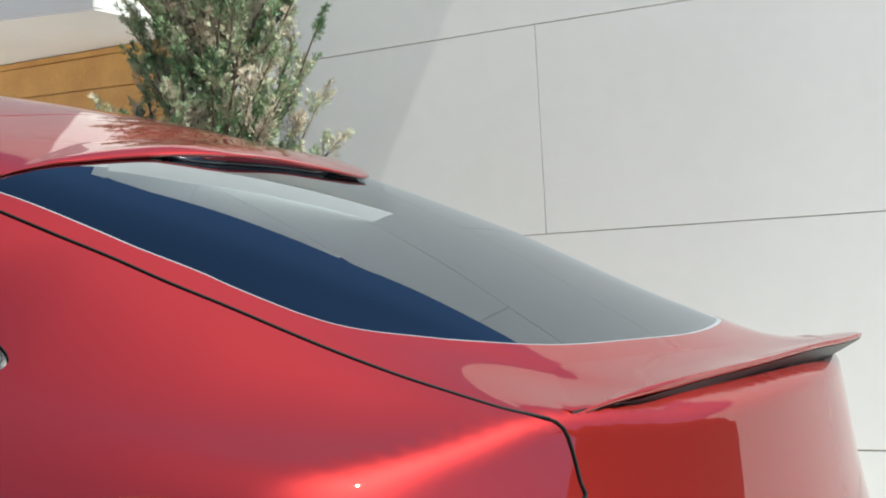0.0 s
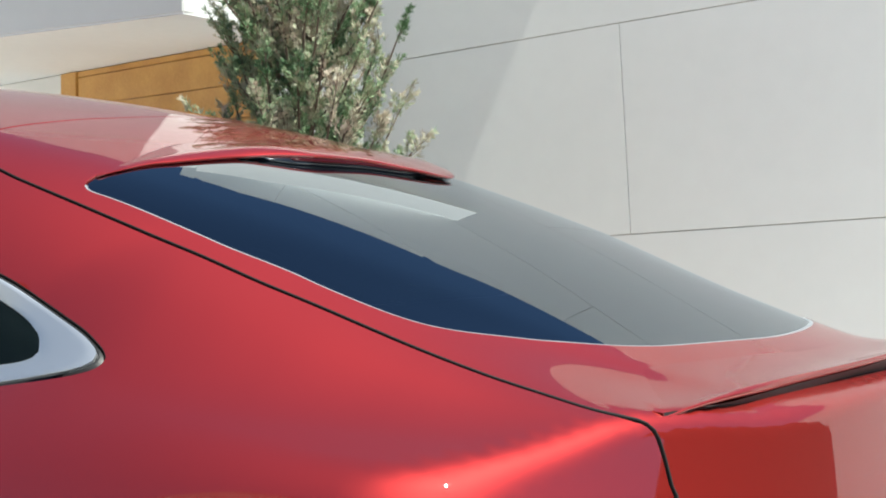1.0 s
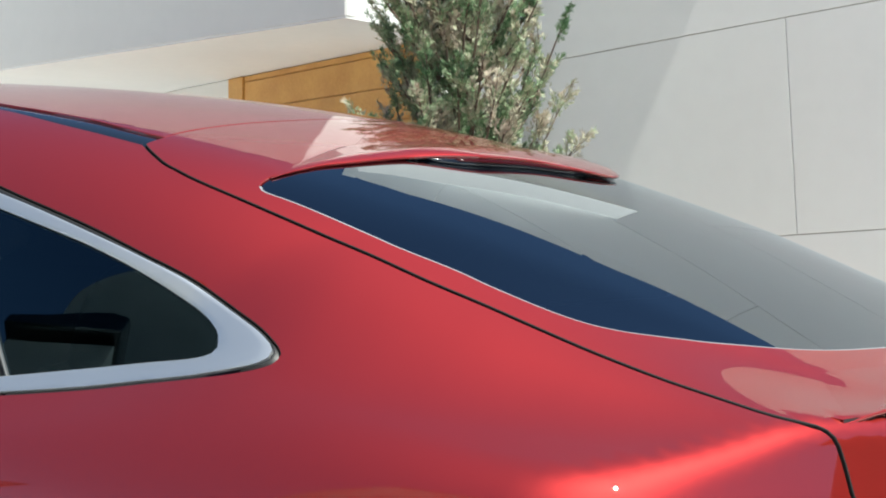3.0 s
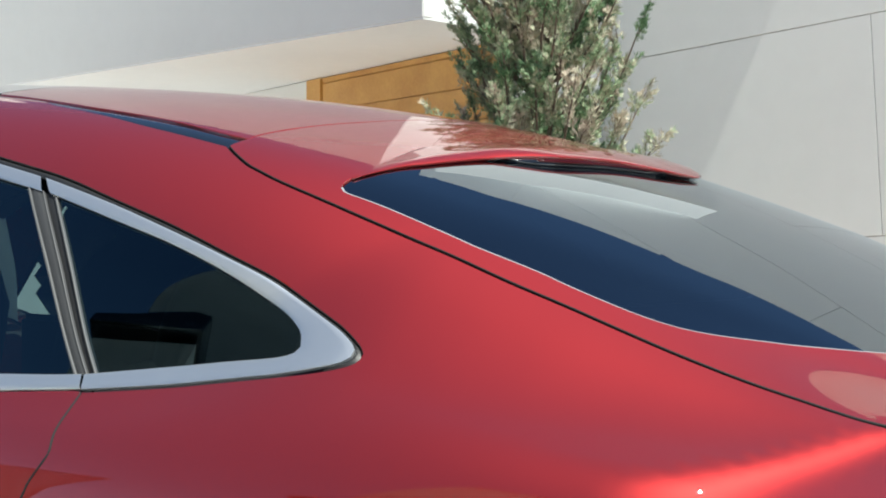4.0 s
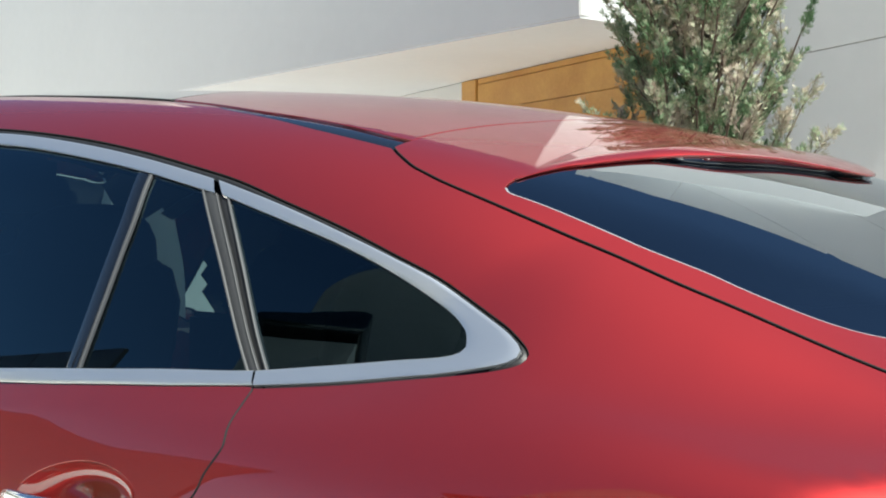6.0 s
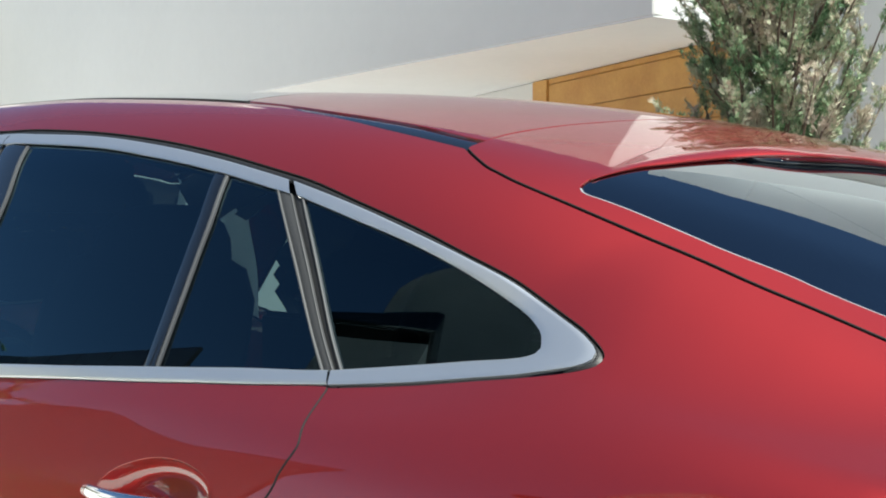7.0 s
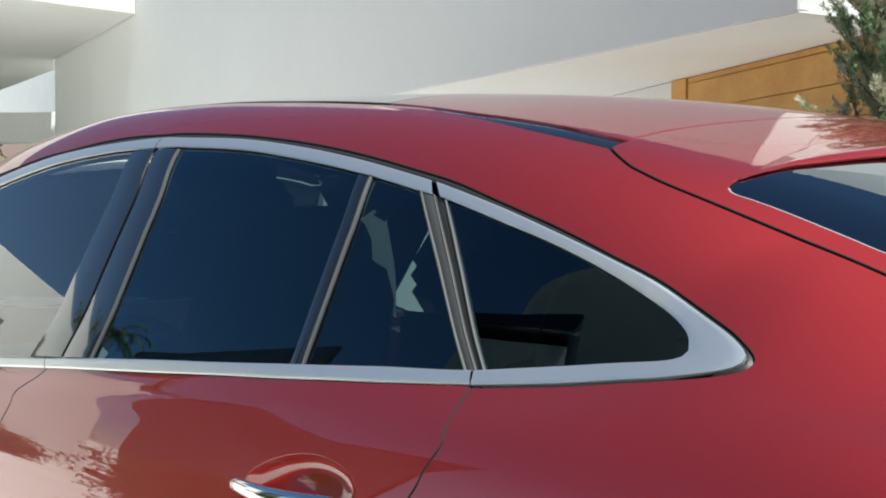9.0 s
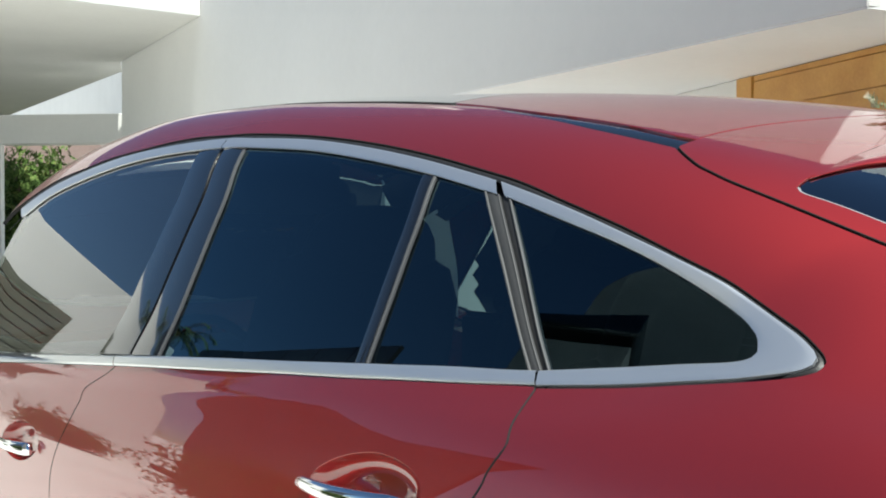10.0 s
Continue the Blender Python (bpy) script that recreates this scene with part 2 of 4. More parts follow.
# recessed entrance wall with its golden wooden boards
ENTRY_A, ENTRY_B = Vector(on_wall(-3.372, 0.073)), Vector(on_wall(-1.75, 0.44))
ENTRY = (ENTRY_B - ENTRY_A).normalized()
DEEP = Vector((-ENTRY.y, ENTRY.x))
tagged(slab("wall_entrance", [tuple(ENTRY_A - ENTRY * 0.003), tuple(ENTRY_A - ENTRY * 7.5), tuple(ENTRY_A - ENTRY * 7.5 + DEEP * 0.25), tuple(ENTRY_A - ENTRY * 0.003 + DEEP * 0.25)], 0, UNDER - 0.006, PLASTER), "grey-white recessed wall beside the entrance", "wall", kind="structure")
tagged(slab("wall_return", [tuple(ENTRY_B + ENTRY * 0.003), tuple(ENTRY_B + ENTRY * 0.12), tuple(ENTRY_B + ENTRY * 0.12 + DEEP * 0.44), tuple(ENTRY_B + DEEP * 0.44)], 0, UNDER - 0.006, PLASTER), "white wall corner beside the wooden front", "wall", kind="structure")
wooden_wall = tagged(slab("wall_wooden", [tuple(ENTRY_A + DEEP * 0.02), tuple(ENTRY_B + DEEP * 0.02), tuple(ENTRY_B + DEEP * 0.12), tuple(ENTRY_A + DEEP * 0.12)], 0, UNDER - 0.006, WOOD, bevel=0), "golden-brown stained wooden garage front under the soffit", "wall", kind="structure")


def plank(name, a0, a1, z0, z1, proud):
    bm = bmesh.new()
    block(bm, (a0, -proud, z0), (a1, 0.018, z1), 0.003, Matrix.Translation((*ENTRY_A, 0)) @ Matrix(((ENTRY.x, DEEP.x, 0, 0), (ENTRY.y, DEEP.y, 0, 0), (0, 0, 1, 0), (0, 0, 0, 1))))
    part(name, bm, WOOD, wooden_wall)


span = (ENTRY_B - ENTRY_A).length
plank("frame_post", 0.0, 0.155, 0.0, UNDER - 0.008, 0.010)
z = 0.045
while z < UNDER - 0.02:
    plank("plank", 0.157, span, z, min(z + 0.137, UNDER - 0.008), 0.0)
    z += 0.140

# the porch further along: a deep overhang, a beam, a far wall and a hedge
tagged(slab("porch_roof", [(-9.75, 3.045), (-9.62, -0.9), (-24.5, -0.9), (-24.5, 4.9), (-14.31, 4.0), (-13.43, 3.645)], 3.47, 3.95, PLASTER), "thick white porch roof with a shaded underside", "porch roof", kind="structure")
tagged(slab("porch_beam", [(-13.70, 3.85), (-15.60, 1.90), (-15.85, 2.15), (-13.95, 4.10)], 2.48, 2.86, PLASTER), "grey shaded beam across the porch", "beam", kind="structure")
tagged(slab("porch_post", [(-14.98, 2.50), (-14.90, 2.58), (-14.96, 2.64), (-15.04, 2.56)], 0.004, 2.476, PLASTER, bevel=0.004), "thin pale post under the porch beam", "post", kind="structure")
# unseen dark ground, added to cut the bounce onto soffit and beam
tagged(slab("planting_bed", [(-10.7, -6.0), (-30, -6.0), (-30, 12), (-14.0, 7.9), (-14.0, 4.2), (-11.0, 3.4)], -0.1, 0.004, DULL_GROUND, bevel=0), "dark ground added out of view to dim light bounced under the porch", "ground", kind="structure")
tagged(slab("garden_wall", [(-27.5, 4.6), (-19.0, 9.8), (-19.2, 10.1), (-27.7, 4.9)], 0.006, 3.6, PINK_WALL), "pinkish garden wall behind the hedge", "wall", kind="structure")
tagged(slab("wall_far", [(-90, 17.0), (-14, 8.0), (-14, 8.3), (-90, 17.3)], 0, 9, PLASTER), "far white wall with leaf shadows", "wall", kind="structure")
from mathutils.geometry import delaunay_2d_cdt as delaunay

# ---- the car's outer skin, as one smooth field: negative inside ----
def curve(xs, ys):
    """A smooth curve through the points (xs, ys), as a function for arrays (monotone cubic)."""
    xs, ys = np.array(xs, float), np.array(ys, float)
    h, d = np.diff(xs), np.diff(ys) / np.diff(xs)
    m = np.empty(len(xs))
    m[0], m[-1] = d[0], d[-1]
    w1, w2 = 2 * h[1:] + h[:-1], h[1:] + 2 * h[:-1]
    same = d[1:] * d[:-1] > 0
    m[1:-1] = np.where(same, (w1 + w2) / (w1 / np.where(same, d[:-1], 1) + w2 / np.where(same, d[1:], 1)), 0)

    def at(x):
        x = np.asarray(x, float)
        i = np.clip(np.searchsorted(xs, x) - 1, 0, len(xs) - 2)
        t = (np.clip(x, xs[0], xs[-1]) - xs[i]) / h[i]
        y = ys[i] * (1 + 2 * t) * (1 - t) ** 2 + ys[i + 1] * t * t * (3 - 2 * t) + h[i] * (m[i] * t * (1 - t) ** 2 + m[i + 1] * t * t * (t - 1))
        return y + np.where(x < xs[0], (x - xs[0]) * m[0], 0) + np.where(x > xs[-1], (x - xs[-1]) * m[-1], 0)
    return at


def smin(a, b, k):
    h = np.maximum(k - np.abs(a - b), 0) / k
    return np.minimum(a, b) - h * h * k / 4


def smax(a, b, k):
    return -smin(-a, -b, k)


ROOF_LINE = curve((-3.9, -3.5, -3.3, -3.0, -2.75, -2.3, -1.9, -1.5, -1.1, -0.7, -0.35, 0.0, 0.25, 0.55, 0.85, 1.02, 1.16, 1.3),
                  (0.92, 1.05, 1.19, 1.465, 1.655, 1.75, 1.775, 1.766, 1.742, 1.709, 1.667, 1.605, 1.536, 1.432, 1.313, 1.255, 1.233, 1.217))
CROWN = curve((-3.0, -1.6, -0.4, 0.3, 0.75, 0.95, 1.2), (0.14, 0.15, 0.19, 0.24, 0.215, 0.165, 0.14))
CABIN_WIDTH = curve((-3.3, -2.4, -1.45, -0.9, -0.4, -0.1, 0.2, 0.55, 0.85, 1.2), (0.90, 0.925, 0.93, 0.915, 0.89, 0.862, 0.815, 0.745, 0.69, 0.60))
SIDE = curve((0.2, 0.45, 0.7, 0.9, 1.0, 1.06, 1.13, 1.2, 1.35), (0.90, 0.955, 0.985, 0.995, 0.990, 0.982, 0.965, 0.940, 0.87))
SHOULDER = curve((-4.0, -3.0, -2.0, -1.4, -0.6, 0.0, 0.35, 0.6, 0.75, 0.9, 1.2), (0.95, 1.04, 1.11, 1.14, 1.175, 1.195, 1.202, 1.192, 1.187, 1.187, 1.17))
NARROW = curve((-4.2, -3.6, -2.8, -0.3, 0.3, 0.7, 1.0, 1.2), (0.22, 0.06, 0.0, 0.0, 0.004, 0.03, 0.10, 0.22))
REAR = curve((0.2, 0.55, 0.8, 0.95, 1.1, 1.2, 1.4), (1.0, 1.14, 1.18, 1.172, 1.14, 1.12, 1.08))


SWEEP = curve((0.6, 0.85, 0.95, 1.1, 1.24, 1.4), (0.06, 0.10, 0.16, 0.232, 0.27, 0.29))
HAUNCH = curve((-1.2, -0.5, -0.1, 0.2, 0.45, 0.72, 0.9, 1.1), (0.12, 0.16, 0.30, 0.46, 0.38, 0.24, 0.17, 0.15))
FOLD = curve((0.5, 0.7, 0.8, 0.92), (0.018, 0.018, 0.026, 0.055))
EDGE = curve((-0.5, 0.2, 0.6, 0.9), (0.07, 0.075, 0.038, 0.025))
CREASE = curve((-4.0, -3.0, -2.2, -1.57, -1.12, -0.785, -0.52, -0.3, -0.12, 0.2), (0.80, 0.92, 1.005, 1.066, 1.106, 1.133, 1.155, 1.168, 1.178, 1.19))
FLARE = curve((-0.6, 0.0, 0.3, 0.9), (0.035, 0.05, 0.10, 0.10))


def skin(p, bare=False):
    """The distance to the skin, roughly. bare: the glasshouse alone, without the flanks below it."""
    x, y, z = p[..., 0], np.abs(p[..., 1]), p[..., 2]
    # the deck falls away a little more towards the kerb side
    fall = 0.25 * np.clip((x - 0.55) / 0.3, 0, 1) * np.maximum(p[..., 1], 0) ** 2
    rear = (x - REAR(z) + SWEEP(z) * (y / 0.7) ** 2) * 0.85
    d = 0.95 - y
    top = (z - SHOULDER(x) - HAUNCH(x) * d + 3.0 * np.maximum(d - 0.22, 0) ** 2) / np.sqrt(1 + HAUNCH(x) ** 2)
    # the flank leans in towards the belt, and a crisp line runs along the doors
    fade = np.clip((0.12 - x) / 0.35, 0, 1)
    tuck = np.clip((0.35 - x) / 1.0, 0, 1)
    tuck = 0.20 * tuck * tuck * (3 - 2 * tuck) * smax(z - 0.985, 0 * z, 0.16)
    body = smax(y - SIDE(z) + NARROW(x) + tuck, top, EDGE(x))
    up = (z if bare else smax(z, 1.16, 0.05)) - 1.2
    cabin = smax((y - CABIN_WIDTH(x) + 0.40 * up + 0.16 * up * up) * 0.92,
                 (z - ROOF_LINE(x) + CROWN(x) * y * y + fall) * 0.93, 0.13)
    if bare:
        return cabin
    ridge = 0.0042 * fade * np.clip((x + 3.0) / 0.4, 0, 1) * np.exp(-np.sqrt((z - CREASE(x)) ** 2 + 0.009 ** 2) / 0.030)
    both = smax(smin(body, cabin, FLARE(x)) - ridge, rear, FOLD(y))
    return smax(both, smax(0.32 - z, -4.0 - x, 0.05), 0.03)


def slope(p, bare=False, e=0.0015):
    g = np.stack([skin(p + e * np.eye(3)[i], bare) - skin(p - e * np.eye(3)[i], bare) for i in range(3)], -1)
    return g / np.linalg.norm(g, axis=-1, keepdims=True)


HEART = np.array((-0.35, 0.0, 0.86))


def outward(way, bare=False):
    """The points where rays from the heart of the car leave its skin."""
    way = way / np.linalg.norm(way, axis=-1, keepdims=True)
    lo, hi = np.full(way.shape[:-1], 0.15), np.full(way.shape[:-1], 4.5)
    for _ in range(34):
        mid = (lo + hi) / 2
        inside = skin(HEART + way * mid[..., None], bare) < 0
        lo, hi = np.where(inside, mid, lo), np.where(inside, hi, mid)
    return HEART + way * lo[..., None]



def snap(points, axis, inside, outside):
    """Points that lie on the skin, found along one axis from a place inside the car."""
    p = np.array(points, float)
    lo, hi = np.full(len(p), float(inside)), np.full(len(p), float(outside))
    for _ in range(34):
        mid = (lo + hi) / 2
        q = p.copy()
        q[:, axis] = mid
        within = skin(q) < 0
        lo, hi = np.where(within, mid, lo), np.where(within, hi, mid)
    p[:, axis] = lo
    return p


def on_side(*xz):
    return snap([(x, 0, z) for x, z in xz], 1, -0.05, -1.3)


def on_top(*xy):
    return snap([(x, y, 0) for x, y in xy], 2, 1.0, 2.1)


def on_rear(*yz):
    return snap([(0, y, z) for y, z in yz], 0, 0.0, 1.6)


def smooth_line(p, step=0.012):
    """A Catmull-Rom line through the points, with even steps."""
    p = np.asarray(p, float)
    q = np.vstack([2 * p[0] - p[1], p, 2 * p[-1] - p[-2]])
    out = []
    for i in range(1, len(q) - 2):
        a, b, c, d = q[i - 1:i + 3]
        n = max(2, int(np.linalg.norm(c - b) / step * 2))
        t = np.linspace(0, 1, n, endpoint=False)[:, None]
        out.append(0.5 * (2 * b + (c - a) * t + (2 * a - 5 * b + 4 * c - d) * t ** 2 + (3 * b - a - 3 * c + d) * t ** 3))
    return even(np.vstack(out + [p[-1:]]), step)


def even(p, step=0.012, count=None):
    d = np.concatenate([[0], np.cumsum(np.linalg.norm(np.diff(p, axis=0), axis=1))])
    n = count or max(2, int(d[-1] / step) + 1)
    s = np.linspace(0, d[-1], n)
    return np.stack([np.interp(s, d, p[:, k]) for k in range(3)], 1)


def flip(p):
    return np.asarray(p)[::-1] * (1, -1, 1)


# the skin unrolled: directions from the heart, as a stereographic chart
C0 = np.array((0.15, -0.75, 0.65)) / np.linalg.norm((0.15, -0.75, 0.65))
E1 = np.cross((0, 0, 1), C0) / np.linalg.norm(np.cross((0, 0, 1), C0))
E2 = np.cross(C0, E1)


def chart(p):
    d = p - HEART
    d = d / np.linalg.norm(d, axis=1, keepdims=True)
    return np.stack([d @ E1, d @ E2], 1) * 2 / (1 + d @ C0)[:, None]


def unchart(w):
    r = (w ** 2).sum(1, keepdims=True) / 4
    return ((1 - r) * C0 + w[:, :1] * E1 + w[:, 1:] * E2) / (1 + r)


def within(w, loop):
    a, b = loop, np.roll(loop, -1, 0)
    odd = np.zeros(len(w), bool)
    for (x0, y0), (x1, y1) in zip(a, b):
        if y0 != y1:
            odd ^= ((y0 > w[:, 1]) != (y1 > w[:, 1])) & (w[:, 0] < (x1 - x0) * (w[:, 1] - y0) / (y1 - y0) + x0)
    return odd


def inset(loop, gap, reach):
    """Shrink a closed chart loop by gap metres."""
    nxt, prv = np.roll(loop, -1, 0), np.roll(loop, 1, 0)
    area = (loop[:, 0] * nxt[:, 1] - nxt[:, 0] * loop[:, 1]).sum()
    t = nxt - prv
    n = np.stack([-t[:, 1], t[:, 0]], 1) / (np.linalg.norm(t, axis=1, keepdims=True) + 1e-9) * (1 if area > 0 else -1)
    grow = (1 + (loop ** 2).sum(1, keepdims=True) / 4)
    return loop + n * gap * grow / reach[:, None]


def sheet(name, loop, mat, parent, label="", holes=(), lift=0.0, gap=0.0022, step=0.022, flange=0.012, hole_gap=0.0, bare=False, dark_holes=True, dark_rim=True):
    """A panel of the skin inside a closed line, with returned edges. Holes are closed lines too."""
    rings = []
    for k, ring in enumerate((loop, *holes)):
        ring = even(np.vstack([ring, ring[:1]]), step * 0.6)[:-1]
        w = chart(ring)
        rings.append(inset(w, gap if k == 0 else -hole_gap, np.linalg.norm(ring - HEART, axis=1)))
    edge = np.vstack(rings)
    h = step / 1.05
    lo, hi = edge.min(0), edge.max(0)
    gx, gy = np.meshgrid(np.arange(lo[0], hi[0], h), np.arange(lo[1], hi[1], h * 0.866))
    gx = gx + (np.arange(gx.shape[0]) % 2)[:, None] * h / 2
    grid = np.stack([gx.ravel(), gy.ravel()], 1)
    keep = within(grid, rings[0])
    for r in rings[1:]:
        keep &= ~within(grid, r)
    grid = grid[keep]
    near = np.full(len(grid), 9.0)
    for e in edge:
        near = np.minimum(near, ((grid - e) ** 2).sum(1))
    grid = grid[near > (h * 0.55) ** 2]
    links, n = [], 0
    for r in rings:
        links += [(n + i, n + (i + 1) % len(r)) for i in range(len(r))]
        n += len(r)
    every = np.vstack([edge, grid])
    from_cdt = delaunay([Vector(map(float, v)) for v in every], links, [], 0, 1e-7)
    pts, faces = np.array([tuple(v) for v in from_cdt[0]]), np.array(from_cdt[2])
    mid = pts[faces].mean(1)
    good = within(mid, rings[0])
    for r in rings[1:]:
        good &= ~within(mid, r)
    faces = faces[good]
    used = np.unique(faces)
    faces, pts = np.searchsorted(used, faces), pts[used]
    p = outward(unchart(pts), bare)
    nrm = slope(p, bare)
    p = p + nrm * lift
    # orient outwards
    f = np.cross(p[faces[:, 1]] - p[faces[:, 0]], p[faces[:, 2]] - p[faces[:, 0]])
    faces = np.where(((f * nrm[faces[:, 0]]).sum(1) < 0)[:, None], faces[:, ::-1], faces)
    if flange:
        count = {}
        for a, b, c in faces:
            for e in ((a, b), (b, c), (c, a)):
                count[e] = 1
        rim = [e for e in count if (e[1], e[0]) not in count]
        ids = np.unique(np.array(rim))
        back = {v: i for i, v in enumerate(ids)}
        n0, n1 = len(p), len(p) + len(ids)
        side = np.zeros((len(ids), 3))
        for a, b in rim:
            d = np.cross(p[b] - p[a], nrm[a])
            side[back[a]] += d
            side[back[b]] += d
        side = side / (np.linalg.norm(side, axis=1, keepdims=True) + 1e-12)
        # a small rounded return: the rim turns over within 2 mm
        soft = p[ids] + side * 0.0012 - nrm[ids] * 0.0014
        deep = p[ids] + side * 0.0012 - nrm[ids] * flange
        p = np.vstack([p, soft, deep])
        mixed = side + nrm[ids] * 0.35
        nrm = np.vstack([nrm, mixed / np.linalg.norm(mixed, axis=1, keepdims=True), side])
        more = []
        for a, b in rim:
            i, j = back[a], back[b]
            more += [(b, a, n0 + i), (b, n0 + i, n0 + j), (n0 + j, n0 + i, n1 + i), (n0 + j, n1 + i, n1 + j)]
        plain = len(faces)
        faces = np.vstack([faces, np.array(more)])
    ob = raw(name, p, faces, mat, parent, label)
    if flange:
        # the returned edge is near-black: the shade inside the gap put into its colour
        ob.data.materials.append(CAVITY)
        for i in range(plain, len(faces)):
            a, b = rim[(i - plain) // 4]
            inner = not dark_holes and any(((r - pts[a]) ** 2).sum(1).min() < 1e-6 for r in rings[1:])
            ob.data.polygons[i].material_index = 0 if inner or not dark_rim else 1
    ob.data.normals_split_custom_set_from_vertices([tuple(map(float, v)) for v in nrm])
    return ob


def band(name, a, b, mat, parent, label="", low=0.0, high=0.003, rows=6, count=None, rim=0.004, full=False, bare=False):
    """A moulding between two lines on the skin, domed from low at its edges to high."""
    count = count or max(8, int(max(np.linalg.norm(np.diff(a, axis=0), axis=1).sum(), np.linalg.norm(np.diff(b, axis=0), axis=1).sum()) / 0.012))
    a, b = even(a, count=count), even(b, count=count)
    verts, faces = [], []
    ts = np.linspace(0, 1, rows)
    grid = np.stack([a + (b - a) * t for t in ts])
    flat = outward(grid.reshape(-1, 3) - HEART, bare)
    nrm = slope(flat, bare)
    rise = low + (high - low) * np.minimum(1.0, 2.4 * np.sin(np.pi * ts)) if full else low + (high - low) * np.sin(np.pi * ts) ** 0.6
    p = (flat + nrm * np.repeat(rise, count)[:, None]).reshape(rows, count, 3)
    n3 = nrm.reshape(rows, count, 3)
    faces = [(i * count + j, i * count + j + 1, (i + 1) * count + j + 1, (i + 1) * count + j) for i in range(rows - 1) for j in range(count - 1)]
    q = p.reshape(-1, 3)
    # the returned edges have corners of their own, so that they stay crisp
    for row in (0, rows - 1):
        k = len(q)
        q = np.vstack([q, p[row], p[row] - n3[row] * rim])
        strip = [(k + j, k + j + 1, k + count + j + 1, k + count + j) for j in range(count - 1)]
        faces += [f[::-1] for f in strip] if row == 0 else strip
    f0 = faces[(rows - 1) * (count - 1) // 2]
    if np.dot(np.cross(q[f0[1]] - q[f0[0]], q[f0[2]] - q[f0[0]]), n3[rows // 2, 0]) < 0:
        faces = [f[::-1] for f in faces]
    return raw(name, q, faces, mat, parent, label)


def mirrored(ob, parent):
    """The same part on the other flank of the car."""
    mesh = ob.data.copy()
    mesh.transform(Matrix.Diagonal((1, -1, 1, 1)))
    mesh.flip_normals()
    twin = new(ob.name.split(".")[0], mesh)
    twin.parent = parent
    if "label" in ob:
        twin["label"] = ob["label"]
    return twin


# ---- the lines of the car: (x, z) on its flank, (x, y) on its top, (y, z) on its tail; nose at -x ----
DITCH_OUT = on_top((-2.750, -0.600), (-2.300, -0.585), (-1.900, -0.565), (-1.500, -0.552), (-1.100, -0.545), (-0.668, -0.553), (-0.557, -0.576), (-0.469, -0.586), (-0.386, -0.597), (-0.311, -0.606),
                   (-0.243, -0.610), (-0.182, -0.612), (-0.128, -0.613))
DITCH_IN = on_top((-2.750, -0.560), (-2.300, -0.545), (-1.900, -0.530), (-1.500, -0.520), (-1.100, -0.513), (-0.800, -0.525), (-0.500, -0.560), (-0.423, -0.564), (-0.351, -0.567), (-0.285, -0.569),
                  (-0.220, -0.574), (-0.170, -0.577), (-0.120, -0.576))
GATE_TOP = on_top((-0.130, -0.611), (-0.109, -0.623), (-0.084, -0.634), (-0.060, -0.643), (-0.039, -0.647), (0.014, -0.655), (0.117, -0.660), (0.210, -0.662), (0.298, -0.665), (0.381, -0.671),
                  (0.459, -0.675), (0.533, -0.681), (0.601, -0.687), (0.673, -0.692), (0.737, -0.696), (0.800, -0.704), (0.835, -0.700), (0.844, -0.694))
GATE_REAR = on_rear((-0.691, 1.229), (-0.690, 1.221), (-0.691, 1.205), (-0.693, 1.191), (-0.698, 1.167), (-0.699, 1.158), (-0.760, 1.100), (-0.775, 1.000), (-0.780, 0.860))
DLO_TOP = on_side((-2.856, 1.435), (-2.654, 1.509), (-2.456, 1.561), (-2.252, 1.590), (-2.064, 1.613), (-1.884, 1.625), (-1.726, 1.636), (-1.572, 1.640), (-1.419, 1.636), (-1.285, 1.632),
                  (-1.036, 1.613), (-0.812, 1.587), (-0.614, 1.556), (-0.441, 1.522), (-0.335, 1.499), (-0.223, 1.467), (-0.101, 1.431), (0.007, 1.394), (0.102, 1.359), (0.199, 1.318),
                  (0.230, 1.305), (0.252, 1.294), (0.264, 1.287), (0.267, 1.279), (0.255, 1.273), (0.226, 1.266), (0.171, 1.257), (0.094, 1.246), (0.008, 1.234), (-0.083, 1.224),
                  (-0.132, 1.219))
BELT_LOW = on_side((-2.950, 0.990), (-2.600, 1.025), (-2.308, 1.052), (-1.872, 1.089), (-1.487, 1.121), (-1.191, 1.144), (-0.955, 1.161), (-0.754, 1.176), (-0.582, 1.187), (-0.434, 1.198),
                   (-0.303, 1.207), (-0.187, 1.216), (-0.136, 1.220))
BELT_HIGH = on_side((-2.950, 1.015), (-2.600, 1.050), (-2.375, 1.073), (-1.876, 1.114), (-1.493, 1.144), (-1.200, 1.166), (-0.967, 1.183), (-0.768, 1.196), (-0.598, 1.208), (-0.451, 1.218),
                    (-0.321, 1.227), (-0.205, 1.233), (-0.149, 1.237))
TRIM_OUT = on_side((-2.655, 1.482), (-2.424, 1.548), (-2.045, 1.604), (-1.702, 1.625), (-1.402, 1.627), (-1.264, 1.620), (-1.019, 1.603), (-0.797, 1.576), (-0.602, 1.545), (-0.432, 1.512),
                   (-0.385, 1.502))
TRIM_IN = on_side((-2.599, 1.454), (-2.380, 1.525), (-2.003, 1.582), (-1.664, 1.604), (-1.361, 1.604), (-1.228, 1.598), (-0.986, 1.580), (-0.767, 1.552), (-0.577, 1.522), (-0.412, 1.490),
                  (-0.364, 1.480))
